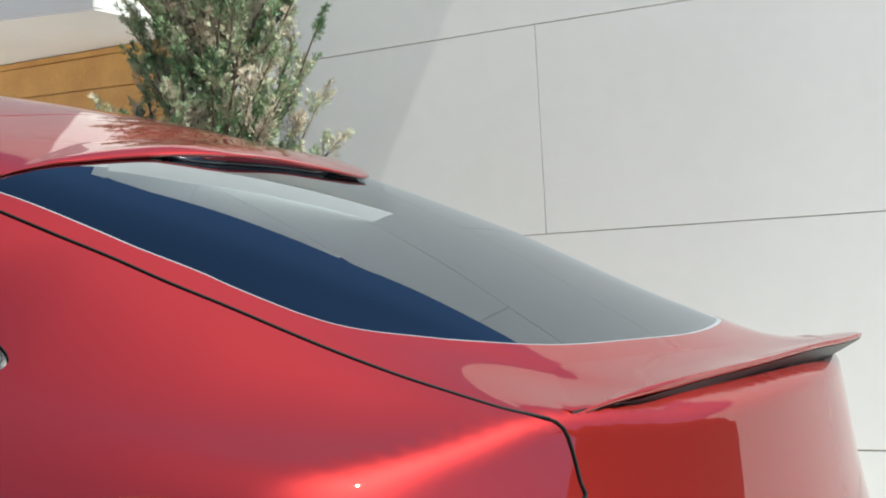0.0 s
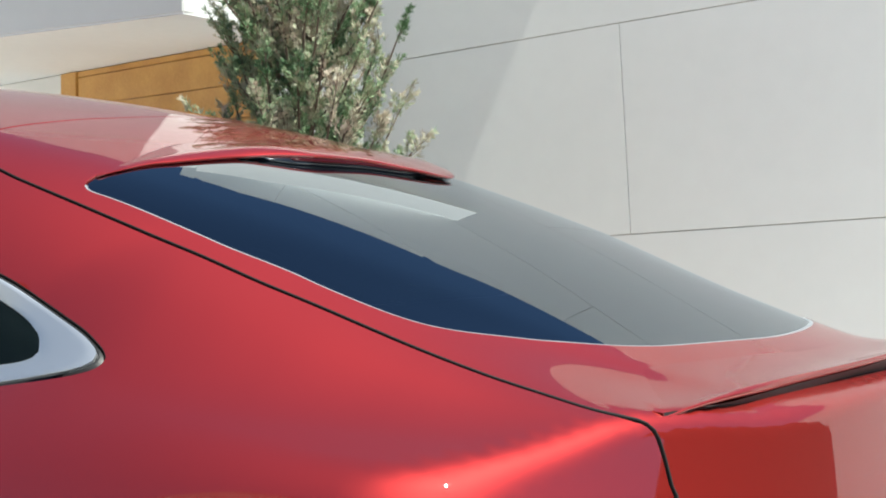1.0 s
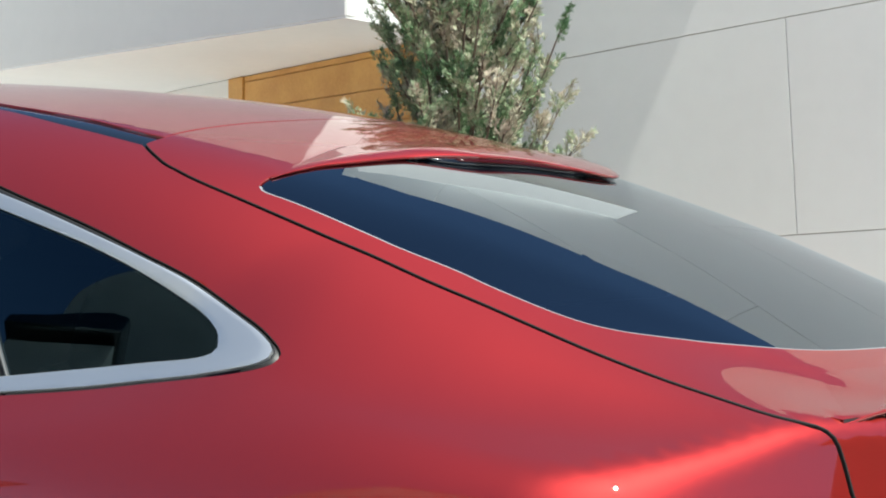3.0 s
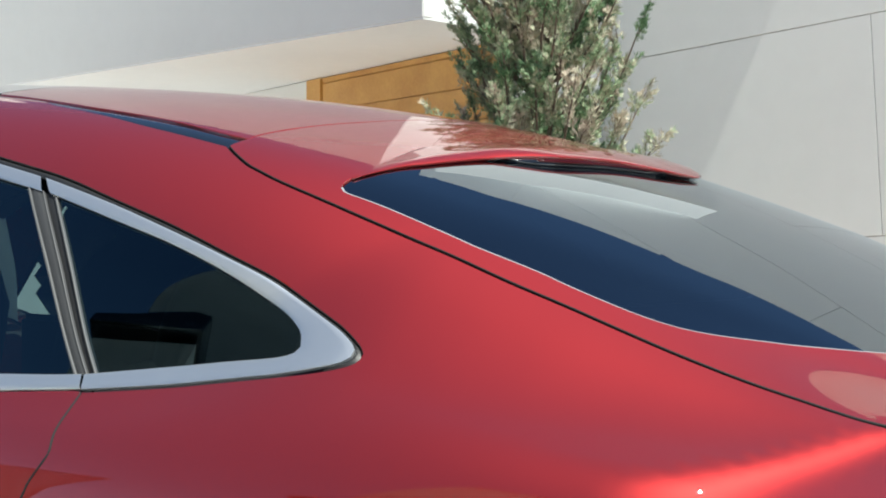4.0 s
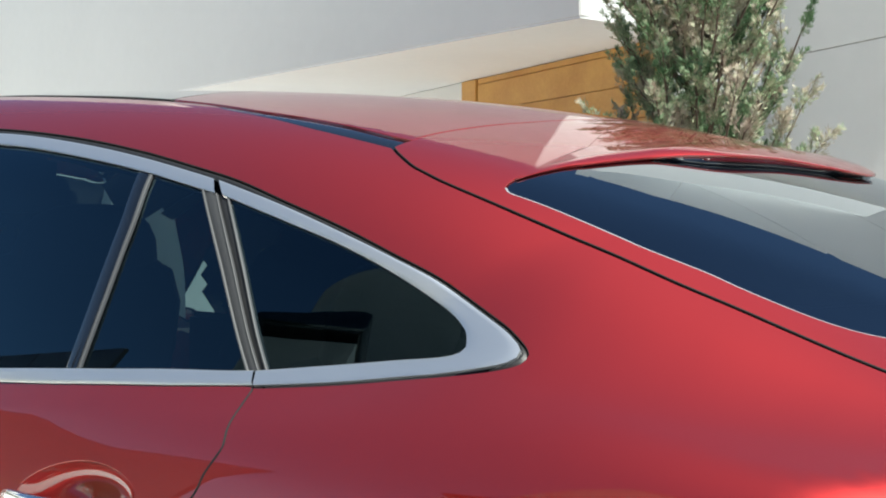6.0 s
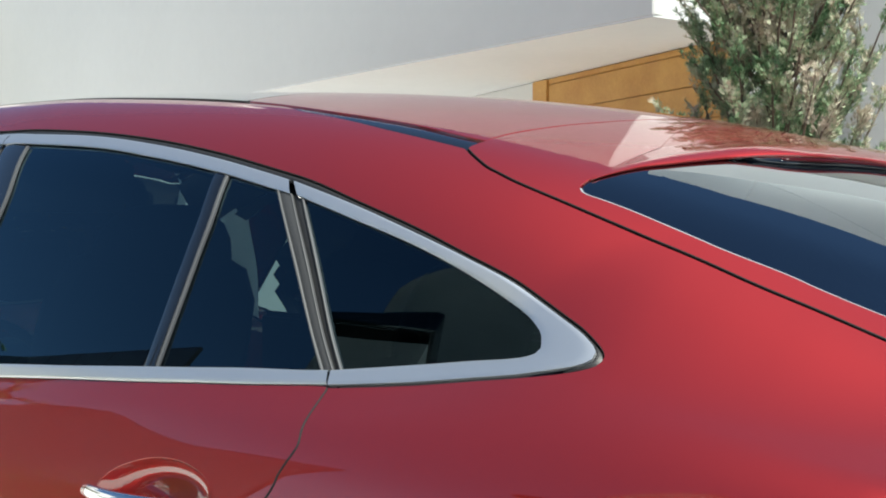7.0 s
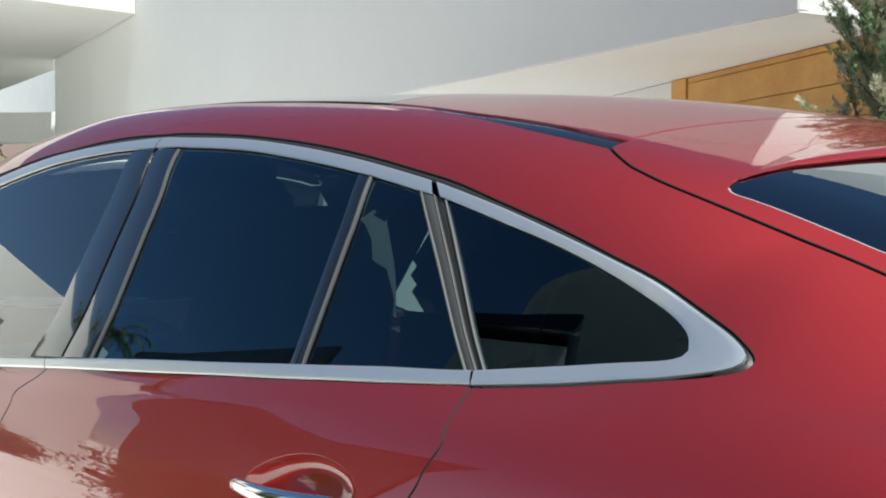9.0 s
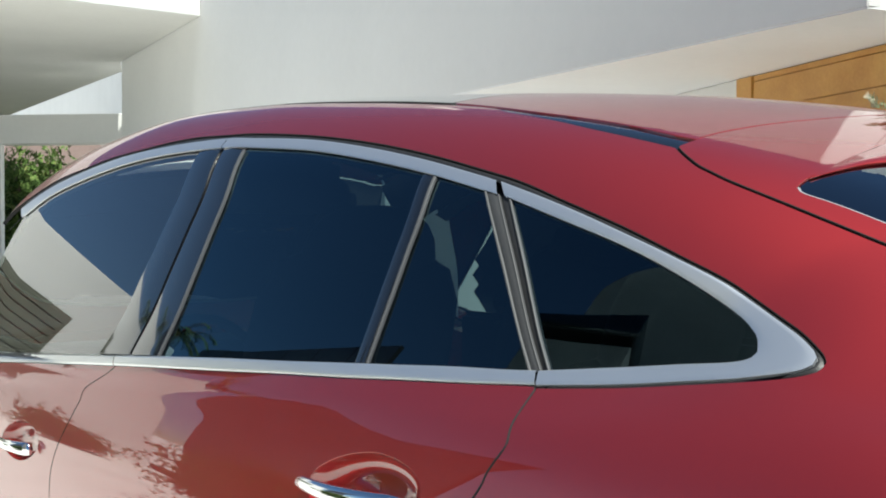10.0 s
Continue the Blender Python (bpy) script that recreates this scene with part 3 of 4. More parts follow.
TIP_OUT = on_side((-0.373, 1.500), (-0.217, 1.460), (-0.096, 1.424), (0.009, 1.390), (0.104, 1.355), (0.202, 1.314), (0.239, 1.298), (0.255, 1.288), (0.256, 1.280), (0.236, 1.271),
                  (0.170, 1.258), (0.093, 1.247), (0.007, 1.235), (-0.084, 1.225), (-0.134, 1.220))
TIP_IN = on_side((-0.346, 1.477), (-0.201, 1.437), (-0.084, 1.403), (0.022, 1.365), (0.118, 1.324), (0.153, 1.307), (0.172, 1.295), (0.177, 1.283), (0.153, 1.274), (0.073, 1.264),
                 (-0.012, 1.253), (-0.103, 1.242), (-0.145, 1.237))
TIP_IN[:6] += (TIP_OUT[:6] - TIP_IN[:6]) * np.array((0.0, 0.1, 0.2, 0.24, 0.2, 0.1))[:, None]
CUT_REAR = on_side((-0.133, 1.219), (-0.127, 1.175), (-0.116, 1.153), (-0.121, 1.140), (-0.137, 1.111), (-0.150, 1.081), (-0.260, 0.930), (-0.360, 0.780), (-0.420, 0.600), (-0.440, 0.420))
CUT_MID = on_side((-1.470, 1.122), (-1.603, 1.059), (-1.621, 1.026), (-1.684, 0.956), (-1.743, 0.888), (-1.790, 0.800), (-1.810, 0.650), (-1.800, 0.420))
ROOF_SEAM = on_top((-0.124, -0.570), (-0.124, -0.537), (-0.121, -0.502), (-0.112, -0.446), (-0.101, -0.389), (-0.088, -0.332), (-0.072, -0.200), (-0.066, 0.000))
GLASS_UP = on_top((0.159, -0.358), (0.141, -0.427), (0.127, -0.479), (0.112, -0.528), (0.104, -0.556), (0.095, -0.584), (0.092, -0.605))
GLASS_SIDE = on_top((0.094, -0.624), (0.107, -0.631), (0.140, -0.630), (0.187, -0.630), (0.277, -0.633), (0.320, -0.635), (0.401, -0.635), (0.440, -0.638), (0.478, -0.640), (0.515, -0.641),
                    (0.549, -0.640))
GLASS_LOW = on_top((0.582, -0.635), (0.612, -0.624), (0.640, -0.608), (0.668, -0.589), (0.695, -0.570), (0.749, -0.522), (0.802, -0.459), (0.854, -0.367), (0.907, -0.231))
BAR_B0 = on_side((-1.493, 1.601), (-1.472, 1.506), (-1.475, 1.414), (-1.484, 1.323), (-1.500, 1.232), (-1.545, 1.139))
BAR_B1 = on_side((-1.387, 1.606), (-1.353, 1.511), (-1.349, 1.420), (-1.351, 1.330), (-1.358, 1.242), (-1.384, 1.152))
BAR_B2 = on_side((-1.369, 1.605), (-1.337, 1.511), (-1.334, 1.420), (-1.337, 1.331), (-1.345, 1.243), (-1.372, 1.153))
BAR_B3 = on_side((-1.288, 1.596), (-1.254, 1.505), (-1.246, 1.417), (-1.244, 1.331), (-1.246, 1.247), (-1.261, 1.162))
BAR_B4 = on_side((-1.261, 1.595), (-1.227, 1.504), (-1.220, 1.417), (-1.217, 1.331), (-1.220, 1.247), (-1.234, 1.163))
BAR_B3 = BAR_B4 + (BAR_B3 - BAR_B4) * 0.36
BAR_D0 = on_side((-0.579, 1.521), (-0.561, 1.456), (-0.558, 1.393), (-0.557, 1.332), (-0.557, 1.271), (-0.559, 1.211))
BAR_D1 = on_side((-0.552, 1.516), (-0.535, 1.453), (-0.531, 1.391), (-0.529, 1.331), (-0.529, 1.272), (-0.530, 1.213))
BAR_D2 = on_side((-0.536, 1.513), (-0.520, 1.450), (-0.518, 1.390), (-0.517, 1.331), (-0.518, 1.272), (-0.520, 1.214))
BAR_D1 = BAR_D2 + (BAR_D1 - BAR_D2) * 0.55
BAR_C0 = on_side((-0.400, 1.487), (-0.341, 1.431), (-0.293, 1.378), (-0.251, 1.329), (-0.211, 1.281), (-0.170, 1.236))
BAR_C1 = on_side((-0.395, 1.487), (-0.336, 1.431), (-0.288, 1.379), (-0.246, 1.329), (-0.206, 1.281), (-0.165, 1.237))
BAR_C2 = on_side((-0.371, 1.483), (-0.315, 1.428), (-0.270, 1.377), (-0.229, 1.328), (-0.192, 1.281), (-0.152, 1.237))
BAR_C3 = on_side((-0.363, 1.481), (-0.308, 1.427), (-0.263, 1.376), (-0.224, 1.327), (-0.187, 1.281), (-0.147, 1.238))
BAR_Q0 = on_side((-0.341, 1.475), (-0.290, 1.423), (-0.248, 1.374), (-0.211, 1.327), (-0.177, 1.282), (-0.139, 1.239))
BAR_Q1 = on_side((-0.331, 1.473), (-0.281, 1.422), (-0.240, 1.373), (-0.204, 1.326), (-0.170, 1.282), (-0.132, 1.240))
BAR_C2 = BAR_C3 + (BAR_C2 - BAR_C3) * 0.45
BAR_Q0 = BAR_Q1 + (BAR_Q0 - BAR_Q1) * 0.6
GATE_CUT = np.vstack([GATE_TOP, GATE_REAR])
CUT_FRONT = on_side((-2.60, 1.020), (-2.63, 0.95), (-2.66, 0.8), (-2.66, 0.6), (-2.42, 0.42))
GLASS_EDGE = np.vstack([on_top((0.185, 0.0), (0.183, -0.12), (0.174, -0.25)), GLASS_UP, GLASS_SIDE, GLASS_LOW, on_top((0.930, -0.11), (0.936, 0.0))])

red_car = tagged(new("car"), "red metallic coupe car with chrome window surrounds and dark tinted glass", "car")
red_car.location = (0, 0, 0)


def line(p, step=0.012):
    return smooth_line(p, step)


def joined(*lines):
    return np.vstack([l if i == 0 else l[1:] if np.linalg.norm(l[0] - lines[i - 1][-1]) < 0.004 else l for i, l in enumerate(lines)])


def arch(x, r, z0, a0=180, a1=0):
    return [(x - r * math.cos(radians(180 - a)), z0 + r * math.sin(radians(a))) for a in np.linspace(a0, a1, 13)]


# flank: one frame from the windscreen to the tail
sill_rear = on_side((0.93, 0.55), (0.7, 0.5), (0.46, 0.44))
rear_arch = on_side(*[(0.43 * math.cos(a), 0.40 + 0.43 * math.sin(a)) for a in np.linspace(0.09, math.pi - 0.09, 14)])
tail_low = on_rear((-0.79, 0.80), (-0.80, 0.62))
flank_loop = joined(line(DITCH_OUT), line(GATE_CUT), line(np.vstack([GATE_CUT[-1:], tail_low])), line(np.vstack([tail_low[-1:], sill_rear])), line(rear_arch),
                    line(CUT_REAR[::-1]), line(DLO_TOP[::-1]))
flank = sheet("side_frame", flank_loop, PAINT, red_car, gap=0.0030, step=0.013)
mirrored(flank, red_car)

# doors below the belt, each with a cup behind its handle
HANDLES = ((-0.418, 1.045), (-2.02, 0.880))


def cup_line(x, z, a=0.145, b=0.052):
    return on_side(*[(x + a * math.cos(t) * (1 + 0.05 * math.cos(2 * t)), z + 0.018 * math.cos(t) + b * math.sin(t)) for t in np.linspace(0, 2 * math.pi, 40, endpoint=False)])


def belt_between(x0, x1):
    p = line(BELT_LOW)
    return p[(p[:, 0] >= x0) & (p[:, 0] <= x1)]


def door(name, front, rear, handle):
    belt = belt_between(front[0, 0] + 0.004, rear[0, 0] - 0.004)
    low = line(on_side((front[-1, 0], 0.42), ((front[-1, 0] + rear[-1, 0]) / 2, 0.42), (rear[-1, 0], 0.42)))
    cup = cup_line(*handle)
    panel = sheet(name, joined(belt, line(rear), low[::-1], line(front)[::-1]), PAINT, red_car, holes=(cup,), hole_gap=0.0, dark_holes=False, step=0.013, gap=0.0014)
    # the cup: a shallow bowl
    rings, n = [], len(cup)
    mid = cup.mean(0)
    deep = slope(mid[None])[0]
    for k, (s, d) in enumerate(((1.0, 0.0), (0.985, 0.004), (0.93, 0.016), (0.80, 0.028), (0.47, 0.034), (0.02, 0.035))):
        rings.append(mid + (cup - mid) * s - deep * d)
    faces = [(k * n + i, k * n + (i + 1) % n, (k + 1) * n + (i + 1) % n, (k + 1) * n + i) for k in range(5) for i in range(n)]
    raw("handle_cup", np.vstack(rings), faces, PAINT, panel)
    # the pull: a flat bar that swells towards its rear end
    rows = []
    xs = np.linspace(-0.155, 0.135, 15)
    for x in xs:
        c = on_side((handle[0] + x, handle[1] - 0.008 + 0.05 * x))[0] + np.array((0, -0.012 - 0.020 * max(0, 1 - (x / 0.15) ** 2), 0))
        hgt = 0.0115 + 0.006 * (x + 0.155) / 0.29
        hgt *= min(1.0, 0.55 + (0.155 - abs(x + 0.01)) / 0.04)
        rows.append([c + np.array((0, 0.009 * math.cos(t) * -1, hgt * math.sin(t))) for t in np.linspace(0, 2 * math.pi, 12, endpoint=False)])
    v = np.array(rows).reshape(-1, 3)
    faces = [(i * 12 + j, i * 12 + (j + 1) % 12, (i + 1) * 12 + (j + 1) % 12, (i + 1) * 12 + j) for i in range(14) for j in range(12)]
    faces += [tuple(range(12))[::-1], tuple(14 * 12 + j for j in range(12))]
    raw("door_handle", v, faces, BRIGHT, panel, "chrome pull handle")
    return panel


for nm, f, r, h in (("rear_door", CUT_MID, CUT_REAR, HANDLES[0]), ("front_door", CUT_FRONT, CUT_MID, HANDLES[1])):
    d = door(nm, f, r, h)
    twin = mirrored(d, red_car)
    for c in d.children:
        mirrored(c, twin)

# roof: sheet metal at the rear, a dark glass roof before it
seam = line(ROOF_SEAM)
din = line(DITCH_IN)
GLASS_ROOF = on_top((-0.79, -0.522), (-0.815, -0.45), (-0.840, -0.37), (-0.858, -0.25), (-0.868, 0.0))
groof = line(GLASS_ROOF)
rear_edge = din[din[:, 0] > -0.79]
roof_loop = np.vstack([rear_edge, seam[1:], flip(seam)[1:], flip(rear_edge)[1:], flip(groof[:-1])[::-1], groof[::-1]])
sheet("roof_panel", roof_loop, PAINT, red_car, dark_rim=False)
fore_edge = din[din[:, 0] <= -0.79]
header = line(on_top((-2.62, 0.0), (-2.63, -0.2), (-2.66, -0.4), (-2.70, -0.55)))
sheet("glass_roof", np.vstack([fore_edge[fore_edge[:, 0] > -2.69], groof, flip(groof[:-1]), flip(fore_edge[fore_edge[:, 0] > -2.69]), flip(header), header[1:]]), PIANO, red_car, "black glass roof panel")
ditch = band("roof_moulding", line(DITCH_OUT), even(line(DITCH_IN), count=len(line(DITCH_OUT))), PIANO, red_car, "gloss black roof moulding", low=-0.004, high=-0.003)
mirrored(ditch, red_car)

# tailgate with its window, brake light and lip
cut = line(GATE_CUT)
low_edge = line(on_rear((-0.78, 0.86), (-0.5, 0.84), (0.0, 0.83)))
gate_loop = np.vstack([seam[::-1], cut, low_edge[1:], flip(low_edge)[1:], flip(cut)[1:], (seam * (1, -1, 1))[:-1]])
half = line(GLASS_EDGE, 0.008)
glass_loop = np.vstack([half, flip(half)[1:-1]])
tailgate = sheet("tailgate", gate_loop, PAINT, red_car, gap=0.0030, step=0.016, dark_holes=False, holes=(glass_loop,), hole_gap=0.003)
sheet("rear_window", glass_loop, REAR_GLASS, tailgate, "sloping dark rear window", gap=0.0, lift=-0.003, flange=0)
reach = np.linalg.norm(glass_loop - HEART, axis=1)
rim_a = outward(unchart(inset(chart(glass_loop), -0.005, reach)))
rim_b = outward(unchart(inset(chart(glass_loop), 0.0025, reach)))
corner = int(np.argmin(np.linalg.norm(half - GLASS_SIDE[0], axis=1)))
band("window_seal", rim_a[corner:len(glass_loop) - corner + 1], rim_b[corner:len(glass_loop) - corner + 1], PALE_STRIP, tailgate, "thin pale sealing strip", low=-0.004, high=-0.001, rows=4, count=320)


def bar(name, centre, sections, mat, parent, label="", closed_ends=True):
    """A solid drawn through cross-sections: centre points and, at each, a ring of offsets."""
    n, m = len(centre), len(sections[0])
    v = np.vstack([c + s for c, s in zip(centre, sections)])
    faces = [(i * m + j, i * m + (j + 1) % m, (i + 1) * m + (j + 1) % m, (i + 1) * m + j) for i in range(n - 1) for j in range(m)]
    if closed_ends:
        faces += [tuple(range(m))[::-1], tuple((n - 1) * m + j for j in range(m))]
    ob = raw(name, v, faces, mat, parent, label)
    bm = bmesh.new()
    bm.from_mesh(ob.data)
    bmesh.ops.recalc_face_normals(bm, faces=bm.faces)
    bm.to_mesh(ob.data)
    bm.free()
    return ob


# the lip at the roof's rear edge stands over the window; the brake light hides below it
lip_y = np.linspace(-0.60, 0.60, 81)
lip_x = curve((0.0, 0.12, 0.25, 0.358, 0.427, 0.479, 0.528, 0.556, 0.60), (0.185, 0.183, 0.174, 0.159, 0.141, 0.127, 0.112, 0.104, 0.090))
# the free edge sweeps further back than the window's top edge does
brow_x = curve((0.0, 0.03, 0.075, 0.154, 0.263, 0.317, 0.366, 0.431, 0.476, 0.513, 0.567, 0.60), (0.344, 0.341, 0.322, 0.273, 0.231, 0.195, 0.168, 0.146, 0.131, 0.116, 0.104, 0.094))


light_x = curve((0.0, 0.092, 0.166, 0.27, 0.307, 0.343, 0.37), (0.334, 0.312, 0.280, 0.237, 0.216, 0.176, 0.150))
lip_rise = curve((0.0, 0.10, 0.263, 0.317, 0.366, 0.45, 0.60), (0.0045, 0.007, 0.010, 0.006, 0.0012, 0.0002, 0.0))


def lip_edge(y, drop=0.0):
    """A point of the lip's free edge over the glass, and how free it stands."""
    p = on_top((float(brow_x(abs(y))), y))[0]
    return p + slope(p[None])[0] * (float(lip_rise(abs(y))) - drop), max(0.0, min(1.0, (0.59 - abs(y)) / 0.16))


mid, secs = [], []
for y in lip_y:
    e, w = lip_edge(y)
    x0 = float(lip_x(abs(y)))
    taper = 0.15 + 0.85 * min(1.0, (0.60 - abs(y)) / 0.2)
    root = [on_top((x0 - d * taper, y))[0] + (0, 0, h) for d, h in ((0.10, -0.002), (0.065, 0.0006 * w - 0.001 * (1 - w)), (0.035, 0.0032 * w - 0.001 * (1 - w)))]
    run = e - root[-1]
    arch = 0.0025 + 0.0035 * max(0.0, min(1.0, (0.42 - abs(y)) / 0.12))
    top = [root[-1] + run * u + np.array((0, 0, (arch * math.sin(math.pi * u) + 0.002 * u) * w)) for u in (0.3, 0.6, 0.85, 0.97)]
    foot_x = float(brow_x(abs(y))) - 0.006
    if abs(y) < 0.365:
        foot_x = min(foot_x, float(light_x(abs(y))) - 0.010)
    foot = on_top((foot_x, y))[0] + (0, 0, -0.002)
    under = [e + np.array((-0.0012, 0, -0.0016)), foot + (0, 0, -0.001), foot + (-0.01, 0, -0.006), on_top((x0 - 0.03, y))[0] + (0, 0, -0.008)]
    ring = np.array(root + top + [e + np.array((0, 0, 0.0012 * w))] + under)
    mid.append(e)
    secs.append(ring - e)
bar("roof_lip", mid, secs, PAINT, tailgate)
for name, span_y, grow, mat, label in (("light_housing", 0.365, 0.0, PIANO, "gloss black brake light housing"), ("brake_light", 0.302, 0.0012, LAMP_RED, "dark red third brake light")):
    mid, secs = [], []
    for y in np.linspace(-span_y, span_y, 61):
        e, w = lip_edge(y, 0.0025)
        back = on_top((float(lip_x(abs(y))) + 0.004, y))[0]
        low = on_top((float(light_x(abs(y))), y))[0]
        n = slope(low[None])[0]
        face = e + np.array((0.0005, 0, 0))
        ring = [face, low + n * 0.0015 + (0.001, 0, 0), low - n * 0.004, back - n * 0.006, back - n * 0.002]
        if grow:
            a, b = face + (ring[1] - face) * 0.18, face + (ring[1] - face) * 0.82
            ring = [a + np.array((grow, 0, 0.0004)), b + np.array((grow, 0, 0.0004)), b - np.array((0.003, 0, 0)), a - np.array((0.003, 0, 0))]
        mid.append(e)
        secs.append(np.array(ring) - e)
    bar(name, mid, secs, mat, tailgate, label)

# the tail lip: a thin blade that grows out of the deck, hollow below
tail_y = np.linspace(-0.668, 0.668, 97)
tip_x = curve((0.0, 0.06, 0.15, 0.3, 0.45, 0.6, 0.674), (1.146, 1.128, 1.090, 1.030, 0.966, 0.900, 0.857))
tip_z = curve((0.0, 0.15, 0.3, 0.5, 0.6, 0.64, 0.668), (1.270, 1.268, 1.262, 1.254, 1.2475, 1.2415, 1.2345))
glass_foot = curve((0.0, 0.11, 0.22, 0.35, 0.45, 0.52, 0.62, 0.68), (0.936, 0.930, 0.906, 0.852, 0.800, 0.750, 0.700, 0.640))
foot_x = curve((0.0, 0.10, 0.20, 0.28, 0.36, 0.43, 0.49, 0.59, 0.64, 0.674), (1.104, 1.088, 1.054, 1.023, 0.993, 0.967, 0.942, 0.895, 0.873, 0.854))
secs = []
edge = np.stack([tip_x(np.abs(tail_y)), tail_y, tip_z(np.abs(tail_y)) - 0.10 * np.maximum(tail_y, 0) ** 2 - 0.022 * np.clip(tail_y / 0.2, 0, 1) ** 1.5], 1)
for e, y in zip(edge, tail_y):
    f = max(0.0, min(1.0, (0.672 - abs(y)) / 0.16))
    length = min(0.012 + 0.20 * f, e[0] - 0.018 - float(glass_foot(abs(y))))
    foot = on_top((float(foot_x(abs(y))), y))[0]
    near = on_top((float(foot_x(abs(y))) - 0.02, y))[0]
    rise = (foot[2] - near[2]) / 0.02
    upper = []
    for u in (0.0, 0.15, 0.3, 0.45, 0.6, 0.72, 0.84, 0.93, 1.0):
        x = e[0] - length * (1 - u)
        deck = on_top((x, y))[0, 2] if x < foot[0] else foot[2] + rise * (x - foot[0])
        upper.append((x - e[0], deck - e[2] - 0.0012 * (1 - u), u))
    lift = -upper[-1][1]
    upper = [(x, 0, d + lift * u ** 2.6) for x, d, u in upper]
    foot = foot - e + (0, 0, 0.0015)
    hollow = np.array((min(-0.004, foot[0]) - 0.018 * f, 0, foot[2] * 0.55))
    under = [(-0.001, 0, -0.001 - 0.006 * f), (-0.010 * f, 0, -0.002 - 0.009 * f), hollow + (0.004 * f, 0, 0.006 * f), hollow, foot + (-0.006 * f, 0, 0.002 * f), foot, foot + (-0.01, 0, -0.012), np.array(upper[0]) + (0, 0, -0.014)]
    secs.append(np.array([np.array(p) for p in upper + under]))
tail_lip = bar("tail_lip", edge, secs, PAINT, tailgate)
# near-black sheet over the hollow below the lip: the undercut's shade as colour
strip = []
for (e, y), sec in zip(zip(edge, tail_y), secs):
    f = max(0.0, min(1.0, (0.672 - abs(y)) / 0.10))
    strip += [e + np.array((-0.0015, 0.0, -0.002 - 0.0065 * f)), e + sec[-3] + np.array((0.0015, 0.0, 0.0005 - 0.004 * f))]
raw("sealing_strip", strip, [(2 * i, 2 * i + 1, 2 * i + 3, 2 * i + 2) for i in range(len(tail_y) - 1)], SEAL, tail_lip, "near-black sheet for the shade under the lip")

# window surrounds
def stretch(p, x0, x1):
    p = smooth_line(p, 0.001)
    return p[(p[:, 0] > x0) & (p[:, 0] < x1)]


for nm, a, b, lab, lo, hi, x0, x1 in (
        ("upper_moulding", TRIM_OUT, TRIM_IN, "satin chrome window moulding", 0.002, 0.0035, -9, -1.3825),
        ("upper_moulding", TRIM_OUT, TRIM_IN, "satin chrome window moulding", 0.002, 0.0035, -1.3805, 9),
        ("corner_moulding", TIP_OUT, TIP_IN, "broad satin chrome corner moulding", 0.002, 0.0035, -9, 9),
        ("belt_moulding", BELT_LOW[1:], BELT_HIGH[1:], "satin chrome belt moulding", 0.002, 0.0045, -9, -1.4745),
        ("belt_moulding", BELT_LOW[1:], BELT_HIGH[1:], "satin chrome belt moulding", 0.002, 0.0045, -1.4722, 9)):
    mirrored(band(nm, stretch(a, x0, x1), stretch(b, x0, x1), CHROME, red_car, lab, lo, hi, rows=9, full=True), red_car)
mirrored(band("window_seal", line(DLO_TOP[1:22]), line(np.vstack([TRIM_OUT[:-1], TIP_OUT[:7]])), SEAL, red_car, "black rubber seal", low=-0.004, high=-0.001, rows=4), red_car)
mirrored(band("window_seal", line(DLO_TOP[21:26]), line(TIP_OUT[6:10]), SEAL, red_car, "black rubber seal", low=-0.004, high=-0.001, rows=4), red_car)

# pillars and bars between the panes
for nm, mat, a, b, hi in (("pillar_cover", PIANO, BAR_B0, BAR_B1, 0.0), ("pillar_seal", SEAL, BAR_B1, BAR_B2, -0.005), ("pillar_cover", PIANO, BAR_B2, BAR_B3, 0.0), ("bright_strip", FRAME, BAR_B3, BAR_B4, 0.002),
                          ("divider_bar", PIANO, BAR_D0, BAR_D1, -0.001), ("bright_strip", FRAME, BAR_D1, BAR_D2, 0.002),
                          ("bright_strip", FRAME, BAR_C0, BAR_C1, 0.002), ("door_frame", DARK_FRAME, BAR_C1, BAR_C2, 0.0), ("bright_strip", FRAME, BAR_C2, BAR_C3, 0.001),
                          ("quarter_seal", SEAL, BAR_C3, BAR_Q0, -0.003), ("bright_strip", FRAME, BAR_Q0, BAR_Q1, 0.001)):
    mirrored(band(nm, line(a), line(b), mat, red_car, low=hi - 0.0015, high=hi, rows=5, full=True, bare=True), red_car)


# panes
def pane(name, front, rear, mat, label):
    """A pane between the upper moulding and the belt, from one slanted edge to another."""
    up, low, a, b = line(TRIM_IN), line(BELT_HIGH), line(front), line(rear)
    t = up[(up[:, 0] > a[0, 0] + 0.006) & (up[:, 0] < b[0, 0] - 0.006)]
    l = low[(low[:, 0] > a[-1, 0] + 0.006) & (low[:, 0] < b[-1, 0] - 0.006)]
    mirrored(sheet(name, np.vstack([t, b, l[::-1], a[::-1]]), mat, red_car, label, gap=-0.005, lift=-0.005, flange=0, step=0.03, bare=True), red_car)


